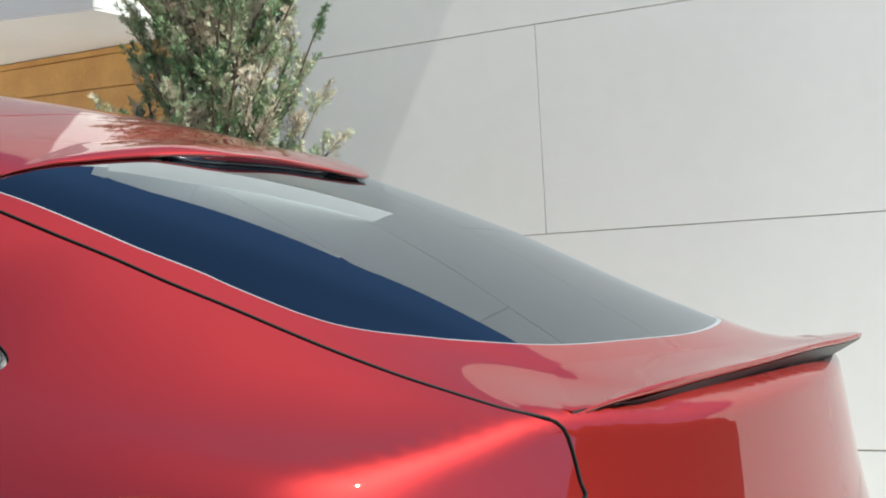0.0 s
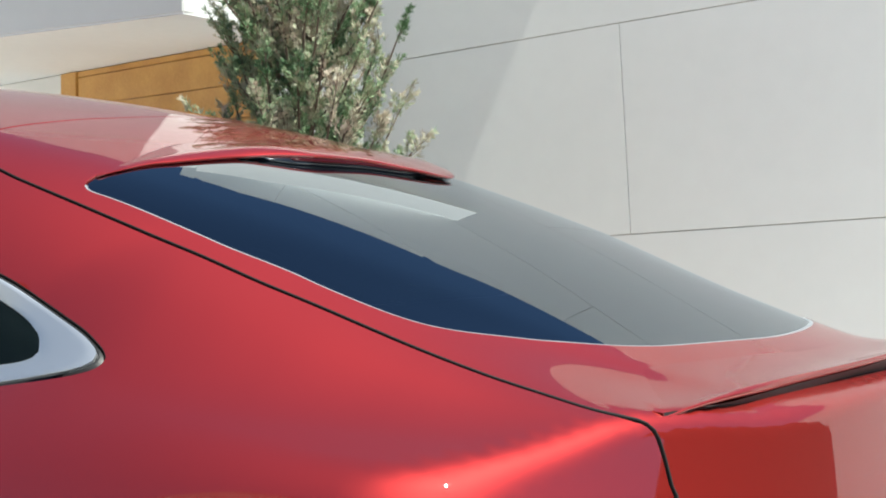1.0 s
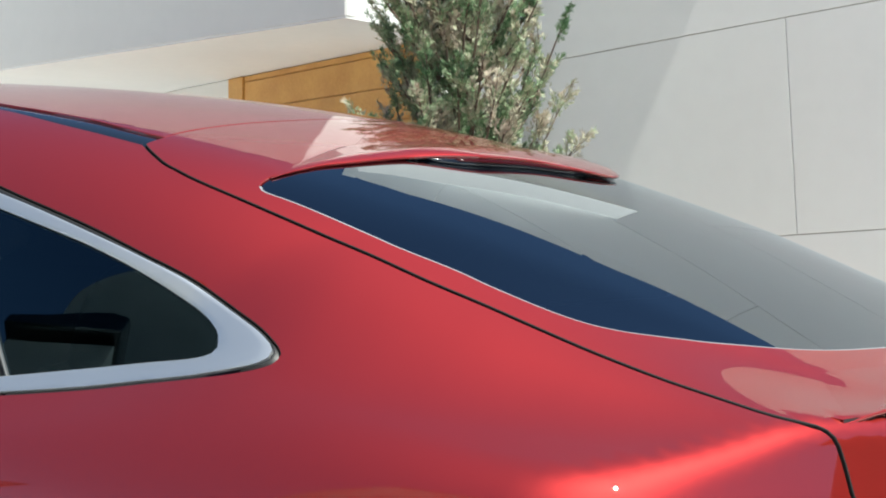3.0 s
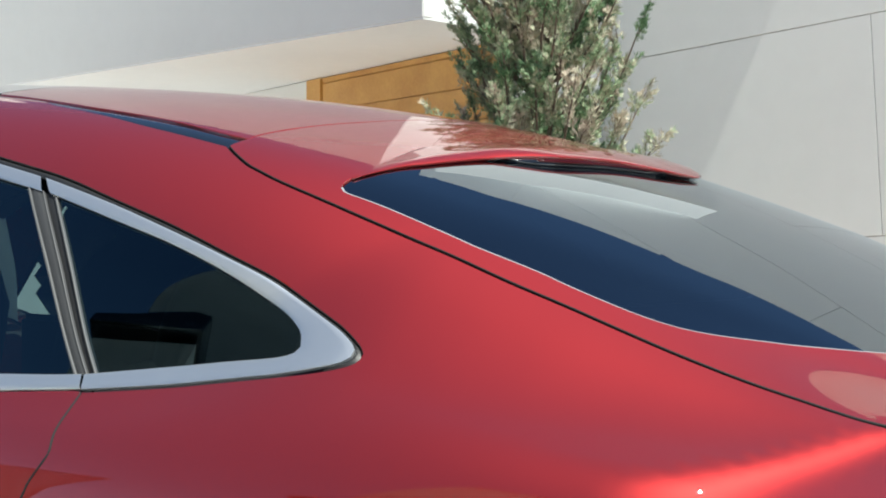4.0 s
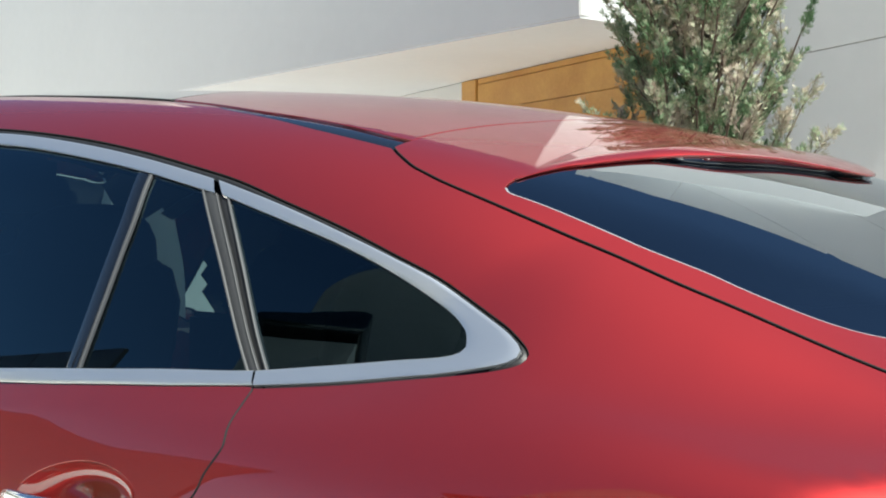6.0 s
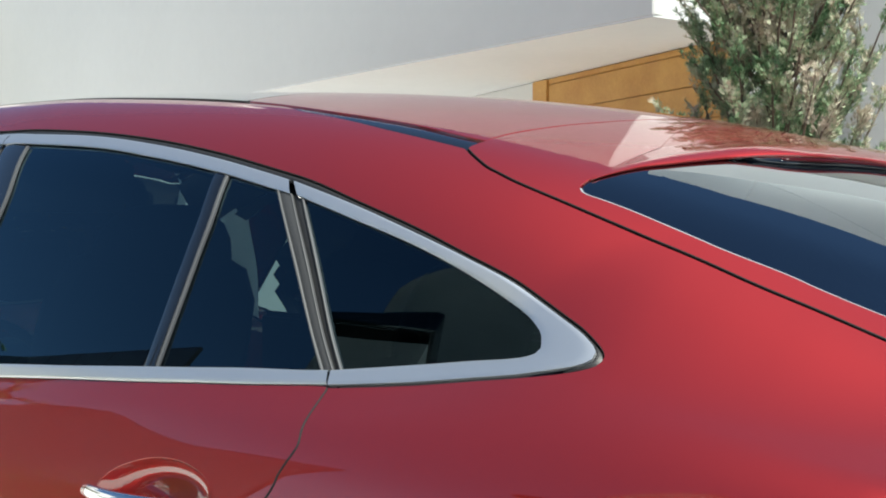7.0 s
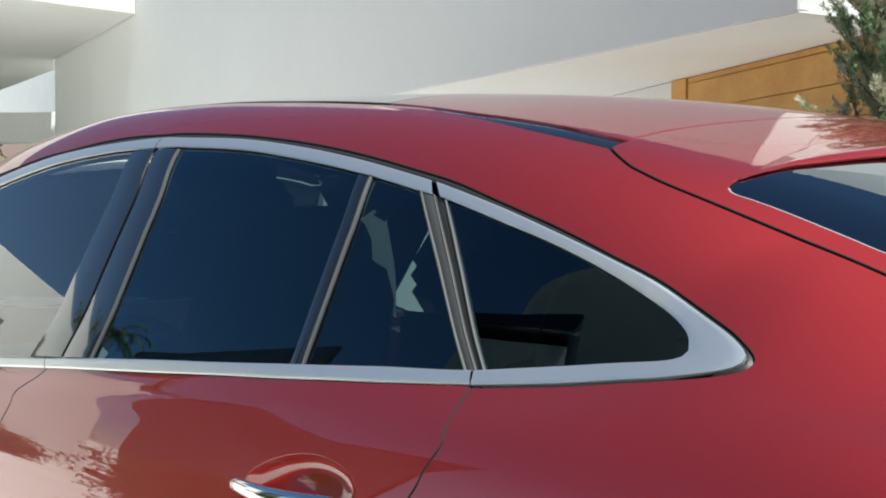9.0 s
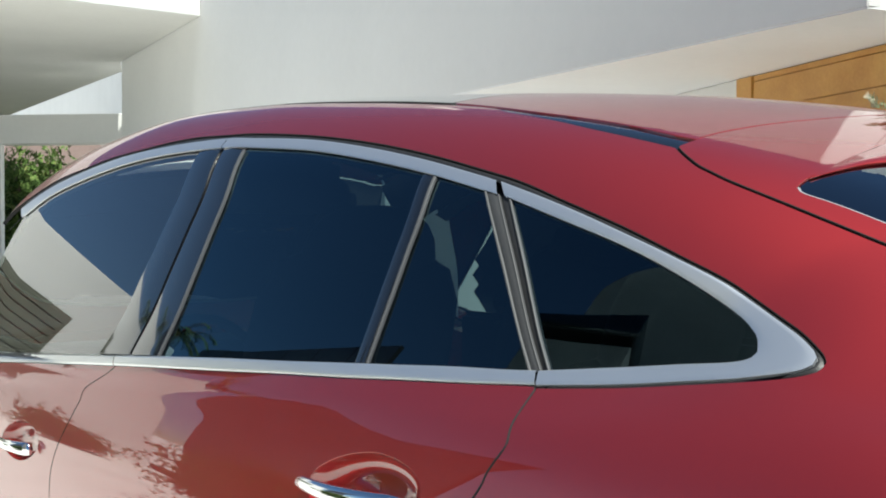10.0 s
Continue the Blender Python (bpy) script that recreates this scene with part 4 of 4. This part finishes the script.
pane("front_window", on_side((-2.595, 1.452), (-2.66, 1.25), (-2.72, 1.04)), BAR_B0, CLEAR, "lightly tinted front side window")
pane("rear_side_window", BAR_B4, BAR_D0, TINTED, "dark tinted rear side window")
pane("small_side_window", BAR_D2, BAR_C0, TINTED, "narrow dark tinted fixed pane")
q_in = line(TIP_IN)
mirrored(sheet("quarter_window", np.vstack([q_in[3:-3], line(BAR_Q1)[::-1]]), TINTED, red_car, "dark tinted triangular quarter window", gap=-0.005, lift=-0.005, flange=0, step=0.02, bare=True), red_car)

# trim inside the cabin, a finger behind the sheet metal
for loop in (flank_loop, gate_loop):
    hole = (glass_loop,) if loop is gate_loop else ()
    ob = sheet("inner_trim", loop, CLOTH, red_car, lift=-0.03, gap=-0.012, flange=0, step=0.028, holes=hole)
    if loop is flank_loop:
        mirrored(ob, red_car)

for a, b in ((TRIM_OUT, TRIM_IN), (TIP_OUT, TIP_IN), (BELT_LOW[1:], BELT_HIGH[1:])):
    mirrored(band("inner_trim", line(a), line(b), CLOTH, red_car, low=-0.022, high=-0.022, rows=3), red_car)
for front, rear in ((CUT_MID, CUT_REAR), (CUT_FRONT, CUT_MID)):
    top_edge = belt_between(front[0, 0] + 0.004, rear[0, 0] - 0.004)
    shut = joined(top_edge, line(rear), line(np.vstack([rear[-1:], front[-1:]])), line(front)[::-1])
    mirrored(sheet("inner_trim", shut, CLOTH, red_car, lift=-0.045, gap=-0.01, flange=0, step=0.06), red_car)

# dark lining behind the gaps
for loop in (joined(line(CUT_REAR)), joined(line(CUT_MID)), cut):
    reach = np.linalg.norm(loop - HEART, axis=1)
    n = slope(loop)
    t = np.gradient(loop, axis=0)
    s = np.cross(n, t)
    s /= np.linalg.norm(s, axis=1, keepdims=True)
    mirrored(band("gap_lining", loop + s * 0.02, loop - s * 0.02, CAVITY if loop is cut else PAINT, red_car, low=-0.0055, high=-0.0055, rows=3), red_car)

# nose, windscreen and what closes the car in front
sill_front = on_side((-2.42, 0.42), (-2.50, 0.44))
front_arch = on_side(*[(-2.935 + 0.43 * math.cos(a), 0.40 + 0.43 * math.sin(a)) for a in np.linspace(0.09, math.pi - 0.09, 14)])
nose = snap([(0, -0.72, 0.42), (0, -0.5, 0.40), (0, 0.0, 0.40)], 0, -1.0, -4.6)
cowl = on_top((-3.38, 0.0), (-3.36, -0.3), (-3.28, -0.55), (-3.12, -0.74))
wing = line(np.vstack([cowl[-1:], on_side((-2.93, 1.12)), CUT_FRONT[:1]]))
left_front = np.vstack([line(cowl)[:-1], wing[:-1], line(CUT_FRONT[:-1]), line(front_arch), line(np.vstack([front_arch[-1:], on_side((-3.5, 0.42)), nose]))[1:]])
sheet("bonnet_and_nose", np.vstack([left_front, flip(left_front)[1:-1]]), PAINT, red_car, step=0.05)
screen_side = line(np.vstack([DITCH_OUT[:1], on_top((-2.86, -0.66)), cowl[-1:]]))
half_screen = np.vstack([header[header[:, 1] > -0.54], screen_side[1:-1], line(cowl)[::-1]])
sheet("windscreen", np.vstack([half_screen, flip(half_screen)[1:-1]]), CLEAR, red_car, "clear windscreen", lift=-0.004, flange=0, step=0.05)
for nm, x in (("rear_wheel", 0.0), ("front_wheel", -2.935)):
    for y in (-0.87, 0.87):
        wheel = new(nm)
        wheel.parent = red_car
        wheel.location = (x, y, 0.38)
        prof = [(0.255, -0.12), (0.30, -0.13), (0.35, -0.13), (0.372, -0.11), (0.38, -0.06), (0.38, 0.06), (0.372, 0.11), (0.35, 0.13), (0.30, 0.13), (0.255, 0.12)]
        n = 40
        v = [(r * math.cos(2 * math.pi * k / n), d, r * math.sin(2 * math.pi * k / n)) for r, d in prof for k in range(n)]
        f = [(i * n + k, i * n + (k + 1) % n, (i + 1) * n + (k + 1) % n, (i + 1) * n + k) for i in range(len(prof) - 1) for k in range(n)]
        raw("tyre", v, f, RUBBER, wheel, "black tyre")
        bm = bmesh.new()
        bmesh.ops.create_cone(bm, cap_ends=True, segments=40, radius1=0.06, radius2=0.06, depth=0.2, matrix=Matrix.Rotation(math.pi / 2, 4, "X"))
        for k in range(10):
            block(bm, (0.04, -0.09, -0.02), (0.255, -0.05, 0.02), 0.006, Matrix.Rotation(2 * math.pi * k / 10, 4, "Y"))
        part("rim", bm, ALLOY, wheel, "alloy rim")
bm = bmesh.new()
block(bm, (-3.6, -0.75, 0.22), (0.9, 0.75, 0.34), 0.03)
part("floor_pan", bm, CAVITY, red_car)

def pad(bm, low, high, m, power=3.2):
    """An upholstered pad: a rounded block."""
    made = bmesh.ops.create_uvsphere(bm, u_segments=24, v_segments=16, radius=1.0)["verts"]
    for v in made:
        n = sum(abs(c) ** power for c in v.co) ** (1 / power)
        v.co = Vector([(l + h) / 2 + c / n * (h - l) / 2 for c, l, h in zip(v.co, low, high)])
    bmesh.ops.transform(bm, matrix=m, verts=made)


# cabin: dark seats, dashboard and lining
for x, y in ((-1.75, -0.38), (-1.75, 0.38), (-0.72, -0.40), (-0.72, 0.40), (-0.70, 0.0)):
    seat = new("seat")
    seat.parent = red_car
    seat.location = (x, y, 0.0)
    w = 0.27 if x < -1 else 0.25 if y else 0.16
    lean = Matrix.Translation((0.16, 0, 0.62)) @ Matrix.Rotation(radians(20), 4, "Y")
    bm = bmesh.new()
    pad(bm, (-0.42, -w, 0.38), (0.18, w, 0.64), Matrix())
    part("cushion", bm, CLOTH, seat, smooth=True)
    bm = bmesh.new()
    pad(bm, (-0.08, -w, -0.06), (0.09, w, 0.80 if x < -1 else 0.62), lean, 5.0)
    part("backrest", bm, CLOTH, seat, smooth=True)
    bm = bmesh.new()
    k = 0.18 if x < -1 else 0.14 if y else 0.11
    pad(bm, (-0.06, -k, 0.50), (0.07, k, 0.91 if x < -1 else 0.80), lean)
    part("headrest", bm, CLOTH, seat, smooth=True)
bm = bmesh.new()
block(bm, (-3.05, -0.72, 0.72), (-2.45, 0.72, 1.03), 0.08)
part("dashboard", bm, CLOTH, red_car, smooth=True)
bm = bmesh.new()
block(bm, (-2.66, -0.15, 1.47), (-2.30, 0.15, 1.66), 0.03)
part("overhead_console", bm, CLOTH, red_car, smooth=True)
bm = bmesh.new()
block(bm, (-2.64, -0.13, 1.385), (-2.60, 0.13, 1.455), 0.015)
block(bm, (-2.63, -0.015, 1.45), (-2.61, 0.015, 1.50), 0.004)
part("rear_view_mirror", bm, PIANO, red_car, smooth=True)
bm = bmesh.new()
wheel_m = Matrix.Translation((-2.22, -0.38, 0.98)) @ Matrix.Rotation(radians(65), 4, "Y")
ring_pts = []
for i in range(32):
    for j in range(8):
        a, b = 2 * math.pi * i / 32, 2 * math.pi * j / 8
        ring_pts.append(wheel_m @ Vector(((0.185 + 0.016 * math.cos(b)) * math.cos(a), (0.185 + 0.016 * math.cos(b)) * math.sin(a), 0.016 * math.sin(b))))
bm.free()
raw("steering_wheel", ring_pts, [(i * 8 + j, ((i + 1) % 32) * 8 + j, ((i + 1) % 32) * 8 + (j + 1) % 8, i * 8 + (j + 1) % 8) for i in range(32) for j in range(8)], CLOTH, red_car)
for y in (-0.88, 0.88):
    bm = bmesh.new()
    block(bm, (-2.6, y - 0.03, 0.45), (-0.15, y + 0.03, 1.10), 0.02)
    part("door_lining", bm, CLOTH, red_car)
bm = bmesh.new()
block(bm, (-0.35, -0.72, 0.45), (0.75, 0.72, 1.12), 0.05)
part("boot_lining", bm, CLOTH, red_car)
roof_inner = on_top(*[(x, y) for x in np.linspace(-2.55, 0.05, 14) for y in np.linspace(-0.52, 0.52, 9)]) - (0, 0, 0.035)
raw("roof_lining", roof_inner, [(i * 9 + j, i * 9 + j + 1, (i + 1) * 9 + j + 1, (i + 1) * 9 + j) for i in range(13) for j in range(8)], CLOTH, red_car)


# ---- plants ----
def spray(verts, faces, base, way, size, rng, blades=5, flat=0.5, slim=(0.10, 0.17)):
    """A small fan of pointed leaves that grows from base along way; each leaf folds a little."""
    up = Vector((rng.uniform(-1, 1), rng.uniform(-1, 1), rng.uniform(-1, 1))).cross(way).normalized()
    side = way.cross(up).normalized()
    n0 = len(verts)
    for k in range(blades):
        a = (k / max(1, blades - 1) - 0.5) * 1.7 * flat * 2 + rng.uniform(-0.15, 0.15)
        d = (way * math.cos(a) + side * math.sin(a)).normalized()
        w = d.cross(up).normalized() * size * rng.uniform(*slim)
        l = size * rng.uniform(0.6, 1.0)
        b = base + d * size * 0.05
        i = len(verts)
        verts += [b - w * 0.4, b + d * l * 0.5 - w + up * size * 0.05, b + d * l, b + d * l * 0.5 + w + up * size * 0.05, b + w * 0.4]
        faces.append((i, i + 1, i + 2, i + 3, i + 4))
    return n0


def limb(verts, faces, path, r0, r1, sides=6):
    i0 = len(verts)
    for k, p in enumerate(path):
        t = k / (len(path) - 1)
        d = (path[min(k + 1, len(path) - 1)] - path[max(k - 1, 0)]).normalized()
        u = d.orthogonal().normalized()
        v = d.cross(u)
        r = r0 + (r1 - r0) * t
        for j in range(sides):
            a = 2 * math.pi * j / sides
            verts.append(p + u * r * math.cos(a) + v * r * math.sin(a))
    for k in range(len(path) - 1):
        for j in range(sides):
            faces.append((i0 + k * sides + j, i0 + k * sides + (j + 1) % sides, i0 + (k + 1) * sides + (j + 1) % sides, i0 + (k + 1) * sides + j))


def conifer(place, height, width, seed):
    """A dense upright juniper: a stem, many rising boughs, and scale-leaf sprays with dry patches and gaps."""
    rng = random.Random(seed)
    tree = new("juniper_tree")
    tree.location = place
    wood_v, wood_f, leaf_v, leaf_f = [], [], [], []
    stem = [Vector((0.02 * math.sin(k), 0.02 * math.cos(1.7 * k), height * 0.95 * k / 10)) for k in range(11)]
    limb(wood_v, wood_f, stem, 0.05, 0.008, 8)

    def radius(z):
        t = z / height
        return width * (0.35 + 0.5 * t / 0.3 if t < 0.3 else 0.85 + 0.15 * (t - 0.3) / 0.4 if t < 0.7 else 1.0 - 0.9 * ((t - 0.7) / 0.3) ** 1.3) * 0.5 if t < 1 else 0.0
    for b in range(225):
        z0 = height * rng.uniform(0.08, 0.86)
        a = b * 2.39996 + rng.uniform(-0.4, 0.4)
        reach = radius(min(z0 + 0.28, height * 0.99)) * rng.uniform(0.50, 0.92)
        rise = rng.uniform(0.22, 0.50)
        out = Vector((math.cos(a), math.sin(a), 0))
        path = [Vector((0, 0, z0)) + out * reach * t + Vector((0, 0, rise * t ** 1.5)) + Vector((rng.uniform(-1, 1), rng.uniform(-1, 1), rng.uniform(-1, 1))) * 0.015 * t for t in (0, 0.25, 0.5, 0.75, 1.0)]
        limb(wood_v, wood_f, path, 0.009, 0.0025, 5)
        for s in range(20):
            t = rng.uniform(0.25, 1.04)
            i = min(3, int(t * 4))
            p = path[i].lerp(path[i + 1], min(1.2, t * 4 - i))
            d = (out * 0.4 + Vector((0, 0, 0.9)) + Vector((rng.uniform(-1, 1), rng.uniform(-1, 1), rng.uniform(-0.5, 0.8))) * 0.6).normalized()
            twig = p + d * rng.uniform(0.04, 0.095)
            limb(wood_v, wood_f, [p, twig], 0.002, 0.001, 3)
            for q in range(26):
                u = rng.uniform(0.1, 1.05)
                o = p.lerp(twig, u) + Vector((rng.uniform(-1, 1), rng.uniform(-1, 1), rng.uniform(-1, 1))) * 0.016 * (1.3 - u)
                e = (d + Vector((rng.uniform(-1, 1), rng.uniform(-1, 1), rng.uniform(-1, 1))) * 0.6).normalized()
                spray(leaf_v, leaf_f, o, e, rng.uniform(0.016, 0.030), rng, 5, 0.26, (0.03, 0.055))
    raw("trunk", wood_v, wood_f, BARK, tree, "grey-brown trunk and boughs")
    raw("crown", leaf_v, leaf_f, CONIFER, tree, "grey-green foliage with dry brown sprigs", smooth=False)
    return tree


tagged(conifer((-0.86, 1.61, 0.0), 2.60, 0.95, 7), "grey-green juniper tree with dry brown sprigs against the white wall", "tree")


def bush(name, place, size, count, leaf, mat, seed, stems=14, clear=0.45):
    """A rounded shrub: stems, and leaves in clumps of uneven size."""
    rng = random.Random(seed)
    ob = new(name)
    ob.location = place
    wv, wf, lv, lf = [], [], [], []
    tips = []
    for k in range(stems):
        a, r = rng.uniform(0, 2 * math.pi), math.sqrt(rng.random())
        tip = Vector((math.cos(a) * r * size[0] * 0.42, math.sin(a) * r * size[1] * 0.42, size[2] * rng.uniform(0.55, 0.95) * (1 - 0.35 * r * r)))
        limb(wv, wf, [Vector((tip.x * 0.15, tip.y * 0.15, 0)), tip * 0.55 + Vector((0, 0, 0.05)), tip], 0.02 * size[2], 0.006 * size[2], 5)
        tips.append(tip)
    for k in range(count):
        t = rng.choice(tips)
        p = t * rng.uniform(clear, 1.0) + Vector([rng.gauss(0, 0.10) * s for s in size])
        p.z = max(0.03, p.z)
        d = Vector((rng.uniform(-1, 1), rng.uniform(-1, 1), rng.uniform(-0.2, 1))).normalized()
        spray(lv, lf, p, d, leaf * rng.uniform(0.6, 1.2), rng, 4, 0.7)
    raw("stems", wv, wf, BARK, ob)
    raw("crown", lv, lf, mat, ob, smooth=False)
    return ob


def palm(place, height, reach, seed):
    """A bare slim trunk under a crown of arching fronds, each with two rows of leaflets."""
    rng = random.Random(seed)
    tree = new("palm_tree")
    tree.location = place
    wv, wf, lv, lf = [], [], [], []
    limb(wv, wf, [Vector((0.03 * math.sin(k), 0.02 * math.cos(k), height * k / 8)) for k in range(9)], 0.024, 0.018, 8)
    top = Vector((0.03 * math.sin(8), 0.02 * math.cos(8), height))
    for k in range(26):
        a, up = k * 2.39996, rng.uniform(-0.25, 1.1)
        out = Vector((math.cos(a), math.sin(a), 0))
        rib = [top + out * reach * u * (1 - 0.25 * u * up) + Vector((0, 0, reach * (up * u - 0.75 * u * u))) for u in np.linspace(0, 1, 7)]
        limb(wv, wf, rib, 0.008, 0.002, 4)
        for i in range(1, 7):
            along = (rib[i] - rib[i - 1]).normalized()
            side = along.cross(Vector((0, 0, 1))).normalized()
            for u in (0.15, 0.5, 0.85):
                for sgn in (-1, 1):
                    b = rib[i - 1].lerp(rib[i], u)
                    d = (side * sgn + along * 0.8 + Vector((0, 0, -0.25))).normalized()
                    w = d.cross(Vector((0, 0, 1))).normalized() * 0.009
                    n = len(lv)
                    l = 0.20 * (1 - 0.09 * i) * rng.uniform(0.8, 1.1)
                    lv += [b - w * 0.5, b + d * l * 0.5 - w, b + d * l + Vector((0, 0, -0.03)), b + d * l * 0.5 + w, b + w * 0.5]
                    lf.append((n, n + 1, n + 2, n + 3, n + 4))
    raw("trunk", wv, wf, BARK, tree, "slim bare trunk")
    raw("crown", lv, lf, HEDGE, tree, "arching green fronds", smooth=False)
    return tree


for k, (x, y, w, h) in enumerate(((-21.6, 5.2, 2.6, 3.1), (-23.0, 5.0, 2.4, 2.9))):
    tagged(bush("hedge_bush", (x, y, 0.0), (w, w * 0.8, h), 7500, 0.13, HEDGE, 3 + k, 30), "dark green leafy hedge bush behind the porch", "bush", "hedge behind the porch")

# ---- the far side of the forecourt ----
tagged(slab("wall_opposite", [(-9.5, -0.9), (-9.5, -4.75), (-10.6, -4.75), (-10.6, -0.9)], 0, 3.15, PLASTER), "sunlit white garden wall across the forecourt", "wall", kind="structure")
# slatted panel added for the dark wedge in the front window's reflection
shutter = tagged(new("window_shutter"), "olive-grey slatted panel added to darken the white wall's reflection", "shutter")
slab("shutter_frame", [(-9.496, -0.95), (-9.496, -3.16), (-9.46, -3.16), (-9.46, -0.95)], 1.50, 2.52, OLIVE, shutter, bevel=0.004)
for k in range(9):
    slab("slat", [(-9.456, -1.0), (-9.456, -3.11), (-9.43, -3.11), (-9.43, -1.0)], 1.54 + k * 0.107, 1.63 + k * 0.107, OLIVE, shutter, bevel=0.006)
# a tall dark fence of broad panels between slim posts
FENCE = [Vector((-11.6, -6.1)), Vector((-6.2, -5.06))]
fence_way = (FENCE[1] - FENCE[0]).normalized()
fence_back = Vector((fence_way.y, -fence_way.x))
fence = tagged(new("fence"), "tall dark slate-grey panelled fence across the forecourt", "fence")
for k in range(6):
    a, b = (FENCE[0].lerp(FENCE[1], (k + u) / 6) for u in (0.012, 0.988))
    slab("panel", [tuple(a), tuple(b), tuple(b + fence_back * 0.04), tuple(a + fence_back * 0.04)], 0.03, 3.98, FENCE_PAINT, fence, bevel=0.004)
for k in range(7):
    p = FENCE[0].lerp(FENCE[1], k / 6) + fence_back * 0.02
    q, w = fence_back * 0.023, fence_way * 0.010
    slab("post", [tuple(p - q - w), tuple(p - q + w), tuple(p + q + w), tuple(p + q - w)], 0, 3.976, CAVITY, fence, bevel=0.002)
tagged(palm((-11.0, -5.25, 0.0), 3.75, 0.75, 5), "small dark green palm beside the white wall", "palm tree")
tagged(bush("rounded_shrub", (-4.3, -3.3, 0.0), (1.75, 1.6, 1.3), 26000, 0.045, GRASS_LEAF, 20, 160), "broad rounded dark green shrub beside the forecourt", "shrub")
tagged(bush("low_shrub", (-9.0, -3.65, 0.0), (0.6, 1.0, 0.6), 6000, 0.05, GRASS_LEAF, 31, 30), "low dark green shrub at the foot of the white wall", "shrub")
# unseen wall, added to give the tail's paint a dark reflection
tagged(slab("wall_neighbour", [(12.4, 0.6), (12.4, 10.0), (12.8, 10.0), (12.8, 0.6)], 0, 7.5, DARK_WOOD), "dark brown wall added out of view for the tail to reflect", "wall", kind="structure")
opposite = tagged(new("opposite_house"), "tall warm grey rendered house across the forecourt", "house")
plan = [(-7.0, -8.5), (2.0, -9.6), (2.0, -15.0), (-7.0, -15.0)]
slab("wall", plan, 0, 13.6, GREY_RENDER, opposite)
slab("roof", plan, 13.604, 13.9, SLATE, opposite)
for k in range(4):
    p = Vector(plan[0]).lerp(Vector(plan[1]), (k + 0.5) / 4)
    slab("window", [(p.x - 0.6, p.y + 0.09), (p.x + 0.6, p.y - 0.06), (p.x + 0.6, p.y - 0.3), (p.x - 0.6, p.y - 0.3)], 0.9, 2.3, PIANO, opposite)
# a lower wing in front of it, with a deep dark eave
wing_house = tagged(new("low_wing"), "lower grey wing of the house with a dark sloping eave", "house wing")
slab("wall", [(-6.1, -7.75), (-5.45, -6.15), (-4.1, -6.68), (-4.7, -8.2)], 0, [5.05, 5.05, 5.4, 5.4], GREY_RENDER, wing_house)
slab("eave", [(-6.2, -7.8), (-5.45, -5.9), (-4.0, -6.5), (-4.7, -8.25)], [5.12, 5.12, 5.48, 5.48], [5.26, 5.26, 5.82, 5.82], PIANO, wing_house, bevel=0.02)
# unseen tree, added as a dark shape for the paint to reflect
tagged(bush("garden_tree", (13.5, -5.0, 0.0), (5.0, 4.3, 6.0), 2600, 0.34, GRASS_LEAF, 40, 26), "broad dark green tree added out of view for reflections", "tree")
